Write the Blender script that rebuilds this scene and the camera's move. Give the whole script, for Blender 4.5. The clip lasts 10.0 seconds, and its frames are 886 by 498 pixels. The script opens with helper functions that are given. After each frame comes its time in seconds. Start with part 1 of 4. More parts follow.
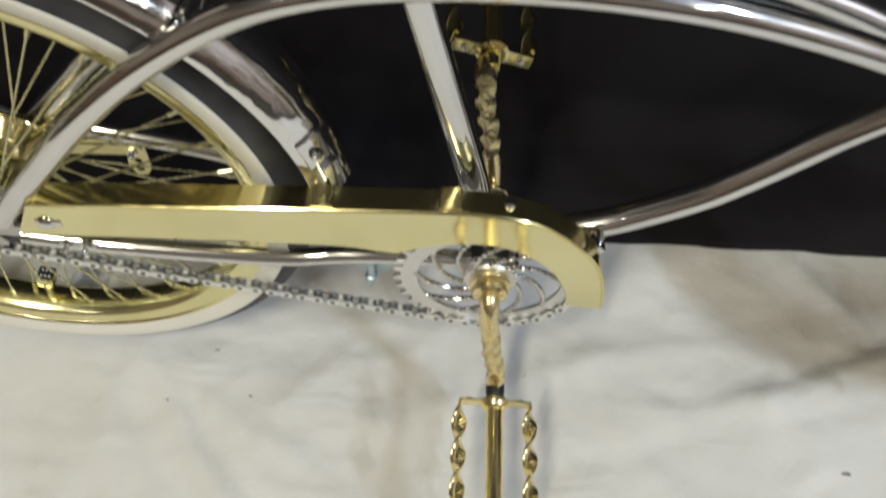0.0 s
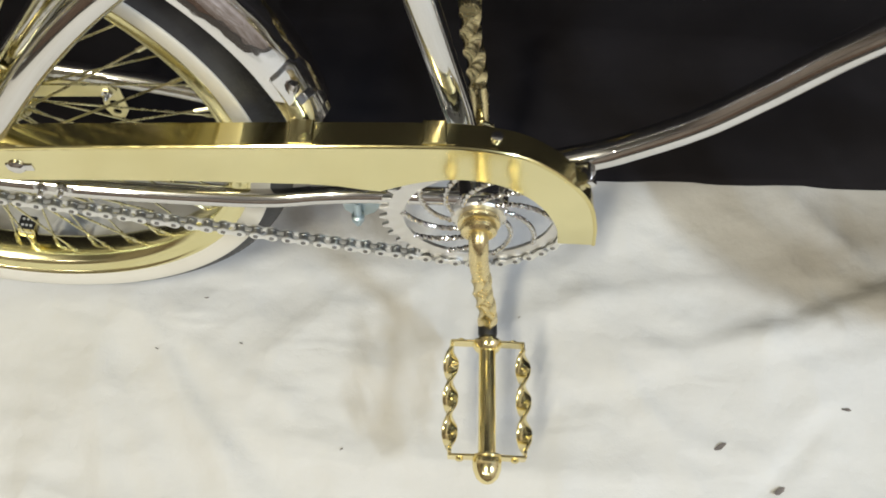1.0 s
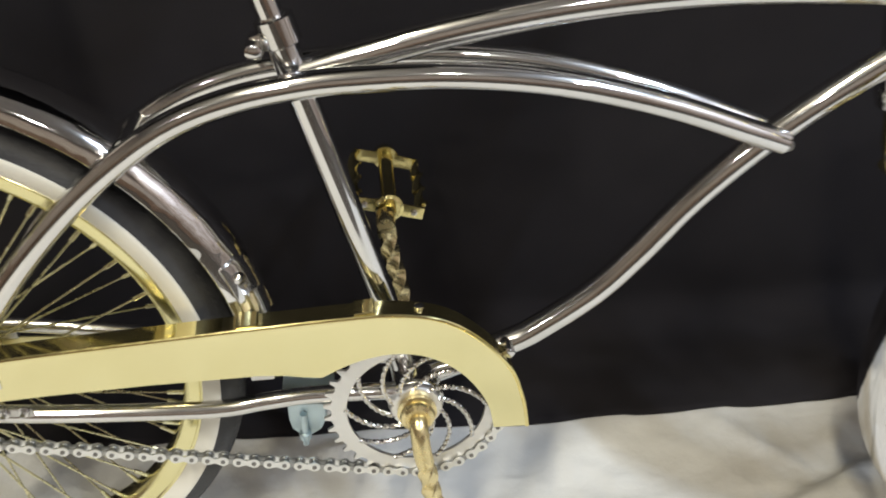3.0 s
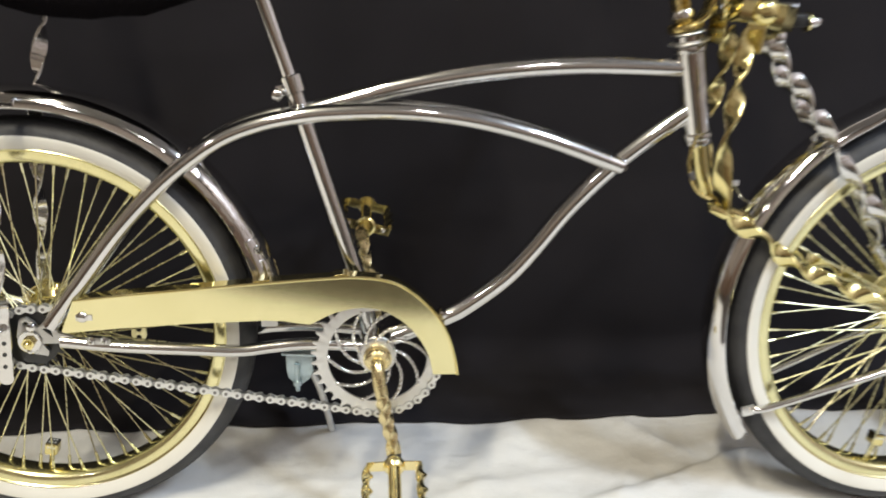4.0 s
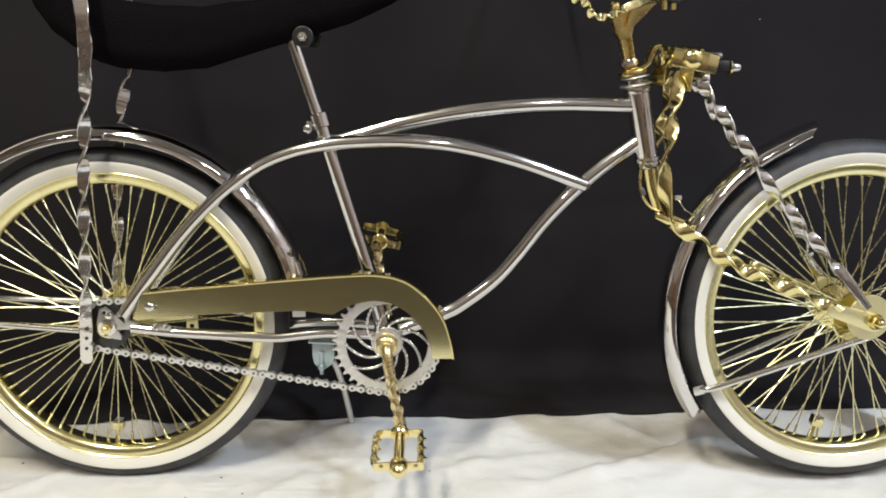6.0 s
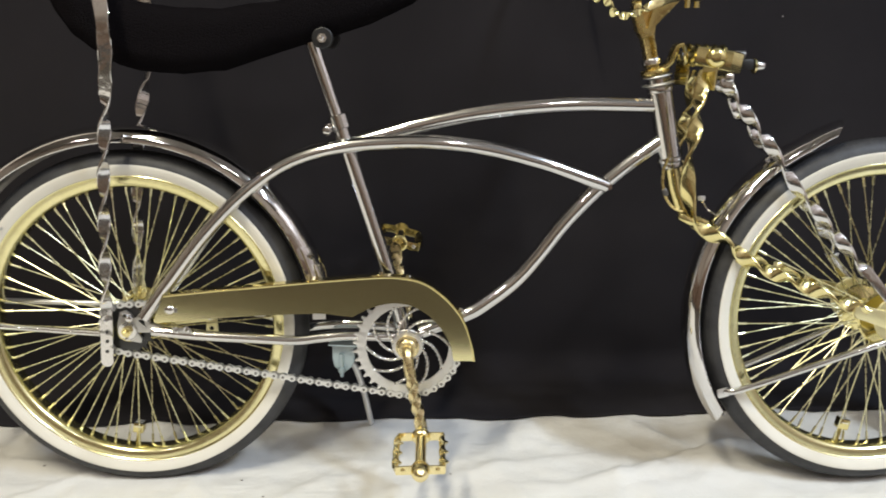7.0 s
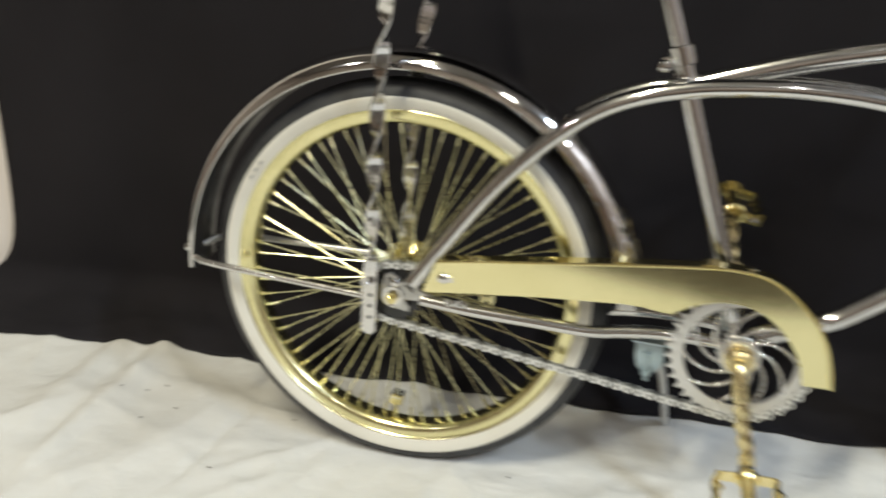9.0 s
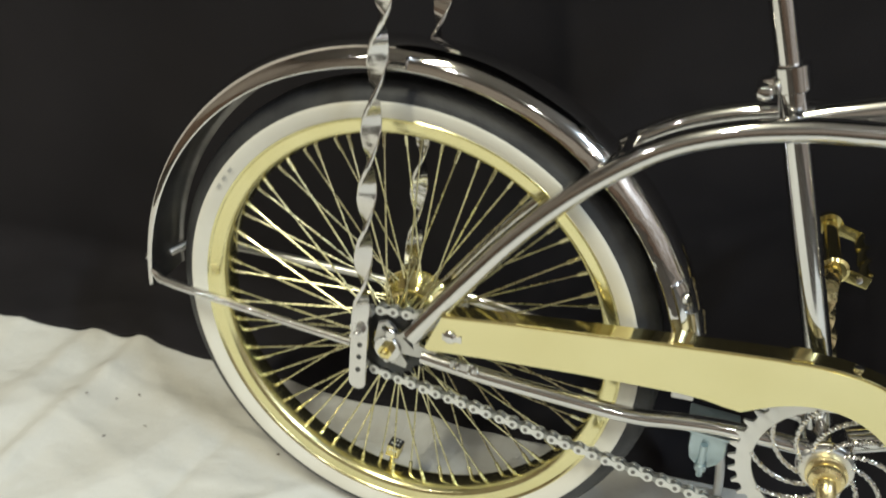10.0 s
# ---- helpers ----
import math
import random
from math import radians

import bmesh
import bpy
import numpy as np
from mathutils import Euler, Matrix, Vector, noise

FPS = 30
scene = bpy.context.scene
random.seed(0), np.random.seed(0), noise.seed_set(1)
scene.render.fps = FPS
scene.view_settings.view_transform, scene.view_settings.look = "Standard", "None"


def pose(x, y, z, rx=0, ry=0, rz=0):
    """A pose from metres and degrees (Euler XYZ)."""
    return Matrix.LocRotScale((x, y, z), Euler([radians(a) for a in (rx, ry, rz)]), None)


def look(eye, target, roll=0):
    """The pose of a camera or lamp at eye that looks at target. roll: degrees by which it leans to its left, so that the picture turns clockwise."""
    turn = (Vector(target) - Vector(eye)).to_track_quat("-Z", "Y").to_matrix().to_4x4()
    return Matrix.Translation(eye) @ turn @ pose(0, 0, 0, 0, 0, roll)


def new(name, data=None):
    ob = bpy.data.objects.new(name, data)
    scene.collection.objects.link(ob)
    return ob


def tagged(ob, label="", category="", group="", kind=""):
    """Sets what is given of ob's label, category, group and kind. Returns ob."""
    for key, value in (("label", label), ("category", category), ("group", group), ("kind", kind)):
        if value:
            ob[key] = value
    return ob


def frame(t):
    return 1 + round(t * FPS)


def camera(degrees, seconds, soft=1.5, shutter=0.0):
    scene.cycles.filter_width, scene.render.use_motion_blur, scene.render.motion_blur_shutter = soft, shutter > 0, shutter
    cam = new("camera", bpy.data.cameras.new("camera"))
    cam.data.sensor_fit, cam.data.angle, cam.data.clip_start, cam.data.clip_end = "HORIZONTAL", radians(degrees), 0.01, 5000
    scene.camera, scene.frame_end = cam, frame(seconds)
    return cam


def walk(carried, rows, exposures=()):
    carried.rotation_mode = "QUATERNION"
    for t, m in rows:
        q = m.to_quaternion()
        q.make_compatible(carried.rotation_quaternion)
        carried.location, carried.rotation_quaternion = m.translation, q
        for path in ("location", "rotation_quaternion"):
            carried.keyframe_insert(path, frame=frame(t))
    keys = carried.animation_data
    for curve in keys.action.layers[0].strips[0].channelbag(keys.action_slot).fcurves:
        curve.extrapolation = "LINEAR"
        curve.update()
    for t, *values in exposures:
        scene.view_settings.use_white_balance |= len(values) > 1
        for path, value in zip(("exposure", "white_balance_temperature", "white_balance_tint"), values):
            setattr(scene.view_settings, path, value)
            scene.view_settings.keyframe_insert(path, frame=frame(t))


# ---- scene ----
# ---- camera ----
cam = camera(54.37, 10.0, soft=1.8, shutter=0.6)
PATH = [
    (0.0, 0.3279, -0.2741, 0.8323, 24.75, -3.42, 2.83),
    (0.5, 0.3369, -0.2772, 0.8168, 21.74, -2.80, 2.19),
    (1.0, 0.3416, -0.2759, 0.8117, 21.64, -2.72, 1.86),
    (1.3, 0.3417, -0.2753, 0.8084, 23.10, -2.58, 1.92),
    (1.5, 0.3469, -0.2802, 0.8110, 25.25, -2.06, 2.31),
    (1.7, 0.3551, -0.2957, 0.7959, 27.78, -1.67, 1.57),
    (2.0, 0.3690, -0.3016, 0.7665, 29.26, -1.55, 0.79),
    (2.2, 0.3667, -0.3074, 0.7562, 32.16, -1.82, -1.77),
    (2.5, 0.3650, -0.3700, 0.7437, 41.42, -1.50, -2.30),
    (2.7, 0.3586, -0.4041, 0.7587, 45.78, -0.94, -5.50),
    (3.8, 0.3784, -0.7829, 0.7602, 61.99, -0.41, -4.61),
    (4.0, 0.4004, -0.8579, 0.7525, 64.48, -0.72, -3.89),
    (4.2, 0.4106, -0.9306, 0.7440, 67.67, -0.50, -4.48),
    (4.5, 0.4321, -1.0159, 0.7550, 69.38, 0.57, -4.90),
    (5.0, 0.4395, -1.0967, 0.7424, 71.01, 0.35, -3.63),
    (5.5, 0.4388, -1.1074, 0.7381, 70.70, 0.27, -2.17),
    (7.0, 0.4281, -1.0941, 0.7420, 70.24, 0.85, -0.96),
    (7.2, 0.4165, -1.0956, 0.7343, 70.45, 1.10, 0.18),
    (7.5, 0.4035, -1.0924, 0.7458, 70.16, 1.34, 3.27),
    (7.7, 0.4011, -1.0876, 0.7429, 70.30, 1.46, 5.10),
    (8.0, 0.3799, -1.0742, 0.7466, 69.20, 1.38, 6.27),
    (8.2, 0.3737, -1.0496, 0.7427, 69.50, 1.48, 7.57),
    (8.5, 0.3474, -0.9753, 0.7458, 67.76, 2.14, 10.15),
    (8.7, 0.3330, -0.9093, 0.7429, 66.43, 1.76, 11.68),
    (9.0, 0.3064, -0.8179, 0.7417, 62.77, 2.30, 15.23),
    (9.2, 0.2986, -0.7631, 0.7432, 62.60, 2.67, 19.47),
    (9.5, 0.3011, -0.6593, 0.7416, 60.32, 1.51, 20.13),
    (9.8, 0.3012, -0.5849, 0.7356, 58.12, 1.19, 21.87),
    (10.0, 0.2695, -0.5624, 0.7589, 56.09, 1.44, 19.55),
]
walk(cam, [(t, pose(x, y, z, rx, ry, rz)) for t, x, y, z, rx, ry, rz in PATH],
     exposures=((0.0, -0.38, 6500, 11), (0.5, -0.12, 6500, 11), (2.0, -0.1, 6500, 11), (4.0, 0.15, 6500, 13), (8.5, 0.02, 6500, 11), (9.0, -0.08, 6500, 9), (10.0, -0.12, 6500, 5)))

# ---- light ----
world = bpy.data.worlds.new("room_dusk")
scene.world = world
world.use_nodes = True
world.node_tree.nodes["Background"].inputs[0].default_value = (0.5, 0.5, 0.55, 1)
world.node_tree.nodes["Background"].inputs[1].default_value = 0.02


def strip_lamp(name, eye, target, size, power, colour):
    data = bpy.data.lights.new(name, "AREA")
    data.shape, data.size, data.size_y = "RECTANGLE", size[0], size[1]
    data.energy, data.color = power, colour
    ob = new(name, data)
    ob.matrix_world = look(eye, target)
    return ob


strip_lamp("lamp_cool", (2.85, -1.49, 3.40), (2.80, -1.40, 0.0), (0.13, 1.20), 122, (0.70, 0.84, 1.0))
strip_lamp("lamp_warm", (-0.52, -1.44, 3.40), (-0.50, -1.38, 0.0), (0.15, 1.25), 90, (1.0, 0.945, 0.74))
for x in (-2.4, -0.6, 1.2, 3.0):
    strip_lamp("lamp_far", (x, -3.2, 3.50), (x, -3.1, 0.0), (0.26, 0.12), 18, (1.0, 0.97, 0.90))


# ---- materials ----
def shader(name, colour, rough=0.5, metal=0.0):
    m = bpy.data.materials.new(name)
    m.use_nodes = True
    b = m.node_tree.nodes["Principled BSDF"]
    b.inputs["Base Color"].default_value = (*colour, 1)
    b.inputs["Roughness"].default_value = rough
    b.inputs["Metallic"].default_value = metal
    return m, m.node_tree, b


def add(tree, kind, **sockets):
    n = tree.nodes.new(kind)
    for key, value in sockets.items():
        n.inputs[key.replace("_", " ")].default_value = value
    return n


def noise_fac(tree, scale, detail=3.0, source="Object"):
    co = tree.nodes.new("ShaderNodeTexCoord")
    n = add(tree, "ShaderNodeTexNoise", Scale=scale, Detail=detail)
    tree.links.new(co.outputs[source], n.inputs["Vector"])
    return n.outputs["Fac"]


def ramp(tree, fac, a, b, lo=0.35, hi=0.65):
    r = tree.nodes.new("ShaderNodeValToRGB")
    r.color_ramp.elements[0].position, r.color_ramp.elements[1].position = lo, hi
    r.color_ramp.elements[0].color, r.color_ramp.elements[1].color = (*a, 1), (*b, 1)
    tree.links.new(fac, r.inputs["Fac"])
    return r.outputs["Color"]


def bump(tree, b, fac, strength, distance):
    n = add(tree, "ShaderNodeBump", Strength=strength, Distance=distance)
    tree.links.new(fac, n.inputs["Height"])
    tree.links.new(n.outputs["Normal"], b.inputs["Normal"])


def metal_finish(name, colour, worn, rough_lo, rough_hi, wave=0.0, wave_scale=25.0, haze=0.08, glow_rough=0.30, dents=None):
    """Plated metal: smudged gloss at two sizes and a slightly wavy surface."""
    m, t, b = shader(name, colour, rough_lo, 1.0)
    big, small = noise_fac(t, 14.0), noise_fac(t, 160.0)
    mixed = t.nodes.new("ShaderNodeMath")
    mixed.operation = "MULTIPLY"
    t.links.new(big, mixed.inputs[0])
    t.links.new(small, mixed.inputs[1])
    r = add(t, "ShaderNodeMapRange", From_Min=0.12, From_Max=0.42, To_Min=rough_lo, To_Max=rough_hi)
    t.links.new(mixed.outputs[0], r.inputs["Value"])
    t.links.new(r.outputs["Result"], b.inputs["Roughness"])
    t.links.new(ramp(t, big, colour, worn, 0.4, 0.75), b.inputs["Base Color"])
    if wave and dents is None:
        bump(t, b, noise_fac(t, wave_scale, 1.5), wave, 0.005)
    elif wave:
        # smooth at one end, knocked and rippled towards the other
        co, sep = t.nodes.new("ShaderNodeTexCoord"), t.nodes.new("ShaderNodeSeparateXYZ")
        t.links.new(co.outputs["Object"], sep.inputs[0])
        where = add(t, "ShaderNodeMapRange", From_Min=dents[0], From_Max=dents[1], To_Min=0.12, To_Max=1.0)
        t.links.new(sep.outputs["X"], where.inputs["Value"])
        deep = t.nodes.new("ShaderNodeMath")
        deep.operation = "MULTIPLY"
        t.links.new(noise_fac(t, wave_scale, 1.5), deep.inputs[0])
        t.links.new(where.outputs["Result"], deep.inputs[1])
        bump(t, b, deep.outputs[0], wave, 0.005)
    if haze:
        # a second, rougher gloss is mixed in to imitate bloom round the highlights
        glow_lobe = t.nodes.new("ShaderNodeBsdfPrincipled")
        glow_lobe.inputs["Metallic"].default_value, glow_lobe.inputs["Roughness"].default_value = 1.0, glow_rough
        glow_lobe.inputs["Base Color"].default_value = (*colour, 1)
        both = t.nodes.new("ShaderNodeMixShader")
        both.inputs[0].default_value = haze
        t.links.new(b.outputs[0], both.inputs[1])
        t.links.new(glow_lobe.outputs[0], both.inputs[2])
        t.links.new(both.outputs[0], t.nodes["Material Output"].inputs["Surface"])
    return m


CHROME = metal_finish("chrome", (0.75, 0.74, 0.73), (0.66, 0.65, 0.63), 0.03, 0.10, haze=0.17, glow_rough=0.24)
CHROME_DULL = metal_finish("chrome_satin", (0.82, 0.81, 0.79), (0.72, 0.71, 0.69), 0.34, 0.5)
STEEL_SATIN = metal_finish("steel_satin", (0.60, 0.59, 0.57), (0.48, 0.47, 0.45), 0.24, 0.42, 0.15, 60.0)
CHROME_ROLLED = metal_finish("chrome_rolled", (0.78, 0.765, 0.75), (0.68, 0.66, 0.64), 0.03, 0.08, 0.72, 28.0, haze=0.28, glow_rough=0.10, dents=(0.08, 0.22))
CHROME_WAVY = metal_finish("chrome_bar", (0.78, 0.765, 0.75), (0.68, 0.66, 0.64), 0.06, 0.16, 0.22, 55.0, haze=0.22, glow_rough=0.30)
GOLD = metal_finish("gold_plate", (0.86, 0.76, 0.38), (0.80, 0.68, 0.28), 0.08, 0.20)
GOLD_GUARD = metal_finish("gold_guard", (0.84, 0.77, 0.44), (0.81, 0.74, 0.41), 0.095, 0.125, haze=0.0)
GOLD_SPOKE = metal_finish("gold_spoke", (0.80, 0.76, 0.50), (0.72, 0.67, 0.38), 0.20, 0.36)
GOLD_PEDAL = metal_finish("gold_pedal", (0.92, 0.80, 0.44), (0.86, 0.72, 0.34), 0.12, 0.24)
GOLD_RIM = metal_finish("gold_rim", (0.88, 0.82, 0.47), (0.82, 0.75, 0.39), 0.15, 0.26)
GOLD_STEM = metal_finish("gold_stem", (0.74, 0.61, 0.27), (0.62, 0.49, 0.19), 0.16, 0.34)
# orange tint of gold reflecting gold in the stem's hollow, put into the colour
GOLD_HOLLOW = metal_finish("gold_hollow", (0.80, 0.56, 0.20), (0.72, 0.45, 0.14), 0.12, 0.30)
BRUSHED_GOLD = metal_finish("gold_brushed", (0.90, 0.83, 0.50), (0.84, 0.76, 0.42), 0.38, 0.52)
BRASS = metal_finish("brass_crank", (0.82, 0.70, 0.40), (0.72, 0.58, 0.28), 0.20, 0.38)
ZINC = metal_finish("zinc_blue", (0.55, 0.66, 0.70), (0.45, 0.55, 0.60), 0.30, 0.5)
CHAIN_STEEL = metal_finish("chain_steel", (0.92, 0.92, 0.90), (0.84, 0.84, 0.82), 0.45, 0.6)
CHAIN_GREY = metal_finish("chain_grey", (0.46, 0.46, 0.45), (0.30, 0.30, 0.29), 0.35, 0.55)
BLACK_STEEL = metal_finish("cog_black", (0.08, 0.08, 0.08), (0.04, 0.04, 0.04), 0.35, 0.6)
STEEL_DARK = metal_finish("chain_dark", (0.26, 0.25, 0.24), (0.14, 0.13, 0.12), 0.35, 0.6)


def rubber():
    m, t, b = shader("tyre_rubber", (0.022, 0.022, 0.025), 0.55)
    t.links.new(ramp(t, noise_fac(t, 40), (0.022, 0.022, 0.025), (0.042, 0.042, 0.044)), b.inputs["Base Color"])
    bump(t, b, noise_fac(t, 420, 2), 0.4, 0.001)
    return m


def whitewall_rubber():
    m, t, b = shader("whitewall_rubber", (0.78, 0.75, 0.66), 0.5)
    t.links.new(ramp(t, noise_fac(t, 9, 5), (0.72, 0.695, 0.62), (0.60, 0.565, 0.48), 0.45, 0.8), b.inputs["Base Color"])
    bump(t, b, noise_fac(t, 180, 2), 0.08, 0.001)
    return m


def plush():
    m, t, b = shader("black_plush", (0.0075, 0.0066, 0.0075), 1.0)
    b.inputs["Specular IOR Level"].default_value = 0.0
    bump(t, b, noise_fac(t, 500, 4), 0.9, 0.004)
    return m


def sheet_cotton():
    """White cotton sheet: weave, fine crumple and two brownish patches, one partly painted shade."""
    m, t, b = shader("white_cotton", (0.74, 0.72, 0.67), 0.9)
    b.inputs["Specular IOR Level"].default_value = 0.15
    base = ramp(t, noise_fac(t, 3.2, 6), (0.665, 0.66, 0.64), (0.605, 0.59, 0.55), 0.40, 0.80)
    co = t.nodes.new("ShaderNodeTexCoord")
    colour = base
    # first patch: some stain, plus the front wheel's shade put into the colour
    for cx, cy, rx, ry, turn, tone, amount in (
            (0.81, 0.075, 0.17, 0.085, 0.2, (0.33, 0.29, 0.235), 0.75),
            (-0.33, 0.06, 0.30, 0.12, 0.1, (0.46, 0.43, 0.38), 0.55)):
        p = add(t, "ShaderNodeMapping")
        p.vector_type = "TEXTURE"
        p.inputs["Location"].default_value = (cx, cy, 0)
        p.inputs["Rotation"].default_value = (0, 0, turn)
        p.inputs["Scale"].default_value = (rx, ry, 1.0)
        t.links.new(co.outputs["Object"], p.inputs["Vector"])
        wob = add(t, "ShaderNodeTexNoise", Scale=1.6, Detail=5.0)
        t.links.new(p.outputs["Vector"], wob.inputs["Vector"])
        far = t.nodes.new("ShaderNodeVectorMath")
        far.operation = "LENGTH"
        t.links.new(p.outputs["Vector"], far.inputs[0])
        s = t.nodes.new("ShaderNodeMath")
        s.operation = "MULTIPLY_ADD"
        t.links.new(wob.outputs["Fac"], s.inputs[0])
        s.inputs[1].default_value = 1.5
        t.links.new(far.outputs["Value"], s.inputs[2])
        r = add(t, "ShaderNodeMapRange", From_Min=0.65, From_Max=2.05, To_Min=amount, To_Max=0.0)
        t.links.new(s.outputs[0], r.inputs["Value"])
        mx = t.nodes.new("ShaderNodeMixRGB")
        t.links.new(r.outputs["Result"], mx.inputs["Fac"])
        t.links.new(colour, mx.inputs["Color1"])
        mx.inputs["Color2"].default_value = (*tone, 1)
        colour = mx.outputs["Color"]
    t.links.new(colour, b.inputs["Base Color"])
    fine = noise_fac(t, 900, 2)
    crumple = noise_fac(t, 24, 6)
    for turn, stretch, scale, size in ((0.6, 3.2, 8.0, 0.22), (-0.8, 2.8, 12.0, 0.18)):
        p = add(t, "ShaderNodeMapping")
        p.inputs["Rotation"].default_value = (0, 0, turn)
        p.inputs["Scale"].default_value = (1.0, stretch, 1.0)
        t.links.new(co.outputs["Object"], p.inputs["Vector"])
        w = add(t, "ShaderNodeTexNoise", Scale=scale / 2, Detail=2.0)
        t.links.new(p.outputs["Vector"], w.inputs["Vector"])
        ridge = add(t, "ShaderNodeMapRange", From_Min=0.0, From_Max=0.10, To_Min=size, To_Max=0.0)
        off = t.nodes.new("ShaderNodeMath")
        off.operation = "SUBTRACT"
        t.links.new(w.outputs["Fac"], off.inputs[0])
        off.inputs[1].default_value = 0.5
        mag = t.nodes.new("ShaderNodeMath")
        mag.operation = "ABSOLUTE"
        t.links.new(off.outputs[0], mag.inputs[0])
        t.links.new(mag.outputs[0], ridge.inputs["Value"])
        ridge.interpolation_type = "SMOOTHSTEP"
        here = add(t, "ShaderNodeMapRange", From_Min=0.48, From_Max=0.66, To_Min=0.0, To_Max=1.0)
        t.links.new(noise_fac(t, 5.0 + 2 * stretch, 1.0), here.inputs["Value"])
        plus = t.nodes.new("ShaderNodeMath")
        plus.operation = "MULTIPLY_ADD"
        t.links.new(ridge.outputs["Result"], plus.inputs[0])
        t.links.new(here.outputs["Result"], plus.inputs[1])
        t.links.new(crumple, plus.inputs[2])
        crumple = plus.outputs[0]
    two = t.nodes.new("ShaderNodeMath")
    two.operation = "MULTIPLY_ADD"
    t.links.new(fine, two.inputs[0])
    two.inputs[1].default_value = 0.06
    t.links.new(crumple, two.inputs[2])
    bump(t, b, two.outputs[0], 0.50, 0.008)
    return m


def black_cloth():
    m, t, b = shader("black_cloth", (0.018, 0.016, 0.018), 0.95)
    b.inputs["Specular IOR Level"].default_value = 0.12
    t.links.new(ramp(t, noise_fac(t, 4, 5), (0.0158, 0.0143, 0.0162), (0.0206, 0.0187, 0.0210)), b.inputs["Base Color"])
    bump(t, b, noise_fac(t, 700, 2), 0.3, 0.001)
    return m


def plain(name, a, c, scale, rough):
    m, t, b = shader(name, a, rough)
    t.links.new(ramp(t, noise_fac(t, scale, 5), a, c), b.inputs["Base Color"])
    bump(t, b, noise_fac(t, scale * 12, 3), 0.2, 0.002)
    return m


RUBBER, WHITEWALL, PLUSH, COTTON, BLACK_CLOTH = rubber(), whitewall_rubber(), plush(), sheet_cotton(), black_cloth()
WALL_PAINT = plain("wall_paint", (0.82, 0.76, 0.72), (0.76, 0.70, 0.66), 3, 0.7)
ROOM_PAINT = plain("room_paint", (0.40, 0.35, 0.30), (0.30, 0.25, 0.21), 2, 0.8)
# pale and dark blotches meant only to be mirrored in the rear fender
PALE_PAINT = plain("pale_paint", (0.70, 0.62, 0.58), (0.30, 0.23, 0.19), 2.2, 0.8)
BROWN_BAND = plain("brown_band", (0.24, 0.16, 0.11), (0.12, 0.07, 0.045), 5, 0.5)
CEILING_PAINT = plain("ceiling_paint", (0.34, 0.33, 0.31), (0.28, 0.27, 0.26), 2, 0.9)
# unseen floor, kept very dark to deepen what the chain guard mirrors
CARPET = plain("dark_carpet", (0.036, 0.027, 0.019), (0.022, 0.017, 0.012), 20, 0.95)
BLACK_PLASTIC = plain("black_plastic", (0.006, 0.006, 0.007), (0.011, 0.011, 0.011), 60, 0.45)
DEBRIS = plain("dry_flake", (0.13, 0.115, 0.11), (0.20, 0.17, 0.15), 300, 0.9)
PIP_WHITE = plain("pip_white", (0.75, 0.75, 0.72), (0.65, 0.65, 0.6), 60, 0.5)
PIP_BLACK = plain("pip_black", (0.02, 0.02, 0.02), (0.03, 0.03, 0.03), 60, 0.4)
MARK_GREY = plain("mark_grey", (0.42, 0.41, 0.38), (0.35, 0.34, 0.32), 80, 0.6)


# ---- building helpers ----
def finish(name, bm, material, angle=35):
    bmesh.ops.recalc_face_normals(bm, faces=bm.faces)
    crisp = []
    if angle < 90:
        # a broad flat face stays flat beside its small bevels
        bm.edges.index_update()
        for e in bm.edges:
            if len(e.link_faces) == 2 and e.calc_face_angle(0) > 0.14:
                a, b = sorted(f.calc_area() for f in e.link_faces)
                if b > 14 * a:
                    crisp.append(e.index)
    me = bpy.data.meshes.new(name)
    bm.to_mesh(me)
    bm.free()
    me.materials.append(material)
    me.shade_smooth()
    me.set_sharp_from_angle(angle=radians(angle))
    for i in crisp:
        me.edges[i].use_edge_sharp = True
    return me


def part(name, bm, material, parent, label="", m=None):
    ob = new(name, finish(name, bm, material))
    ob.parent = parent
    if m is not None:
        ob.matrix_basis = m
    return tagged(ob, label)


def spline(points, per=8):
    """A smooth line through the points (Catmull-Rom)."""
    p = [Vector(q) for q in points]
    p = [2 * p[0] - p[1]] + p + [2 * p[-1] - p[-2]]
    line = []
    for i in range(1, len(p) - 2):
        for k in range(per):
            u = k / per
            line.append(0.5 * (2 * p[i] + (p[i + 1] - p[i - 1]) * u + (2 * p[i - 1] - 5 * p[i] + 4 * p[i + 1] - p[i + 2]) * u * u
                               + (3 * p[i] - p[i - 1] - 3 * p[i + 1] + p[i + 2]) * u ** 3))
    return line + [p[-2]]


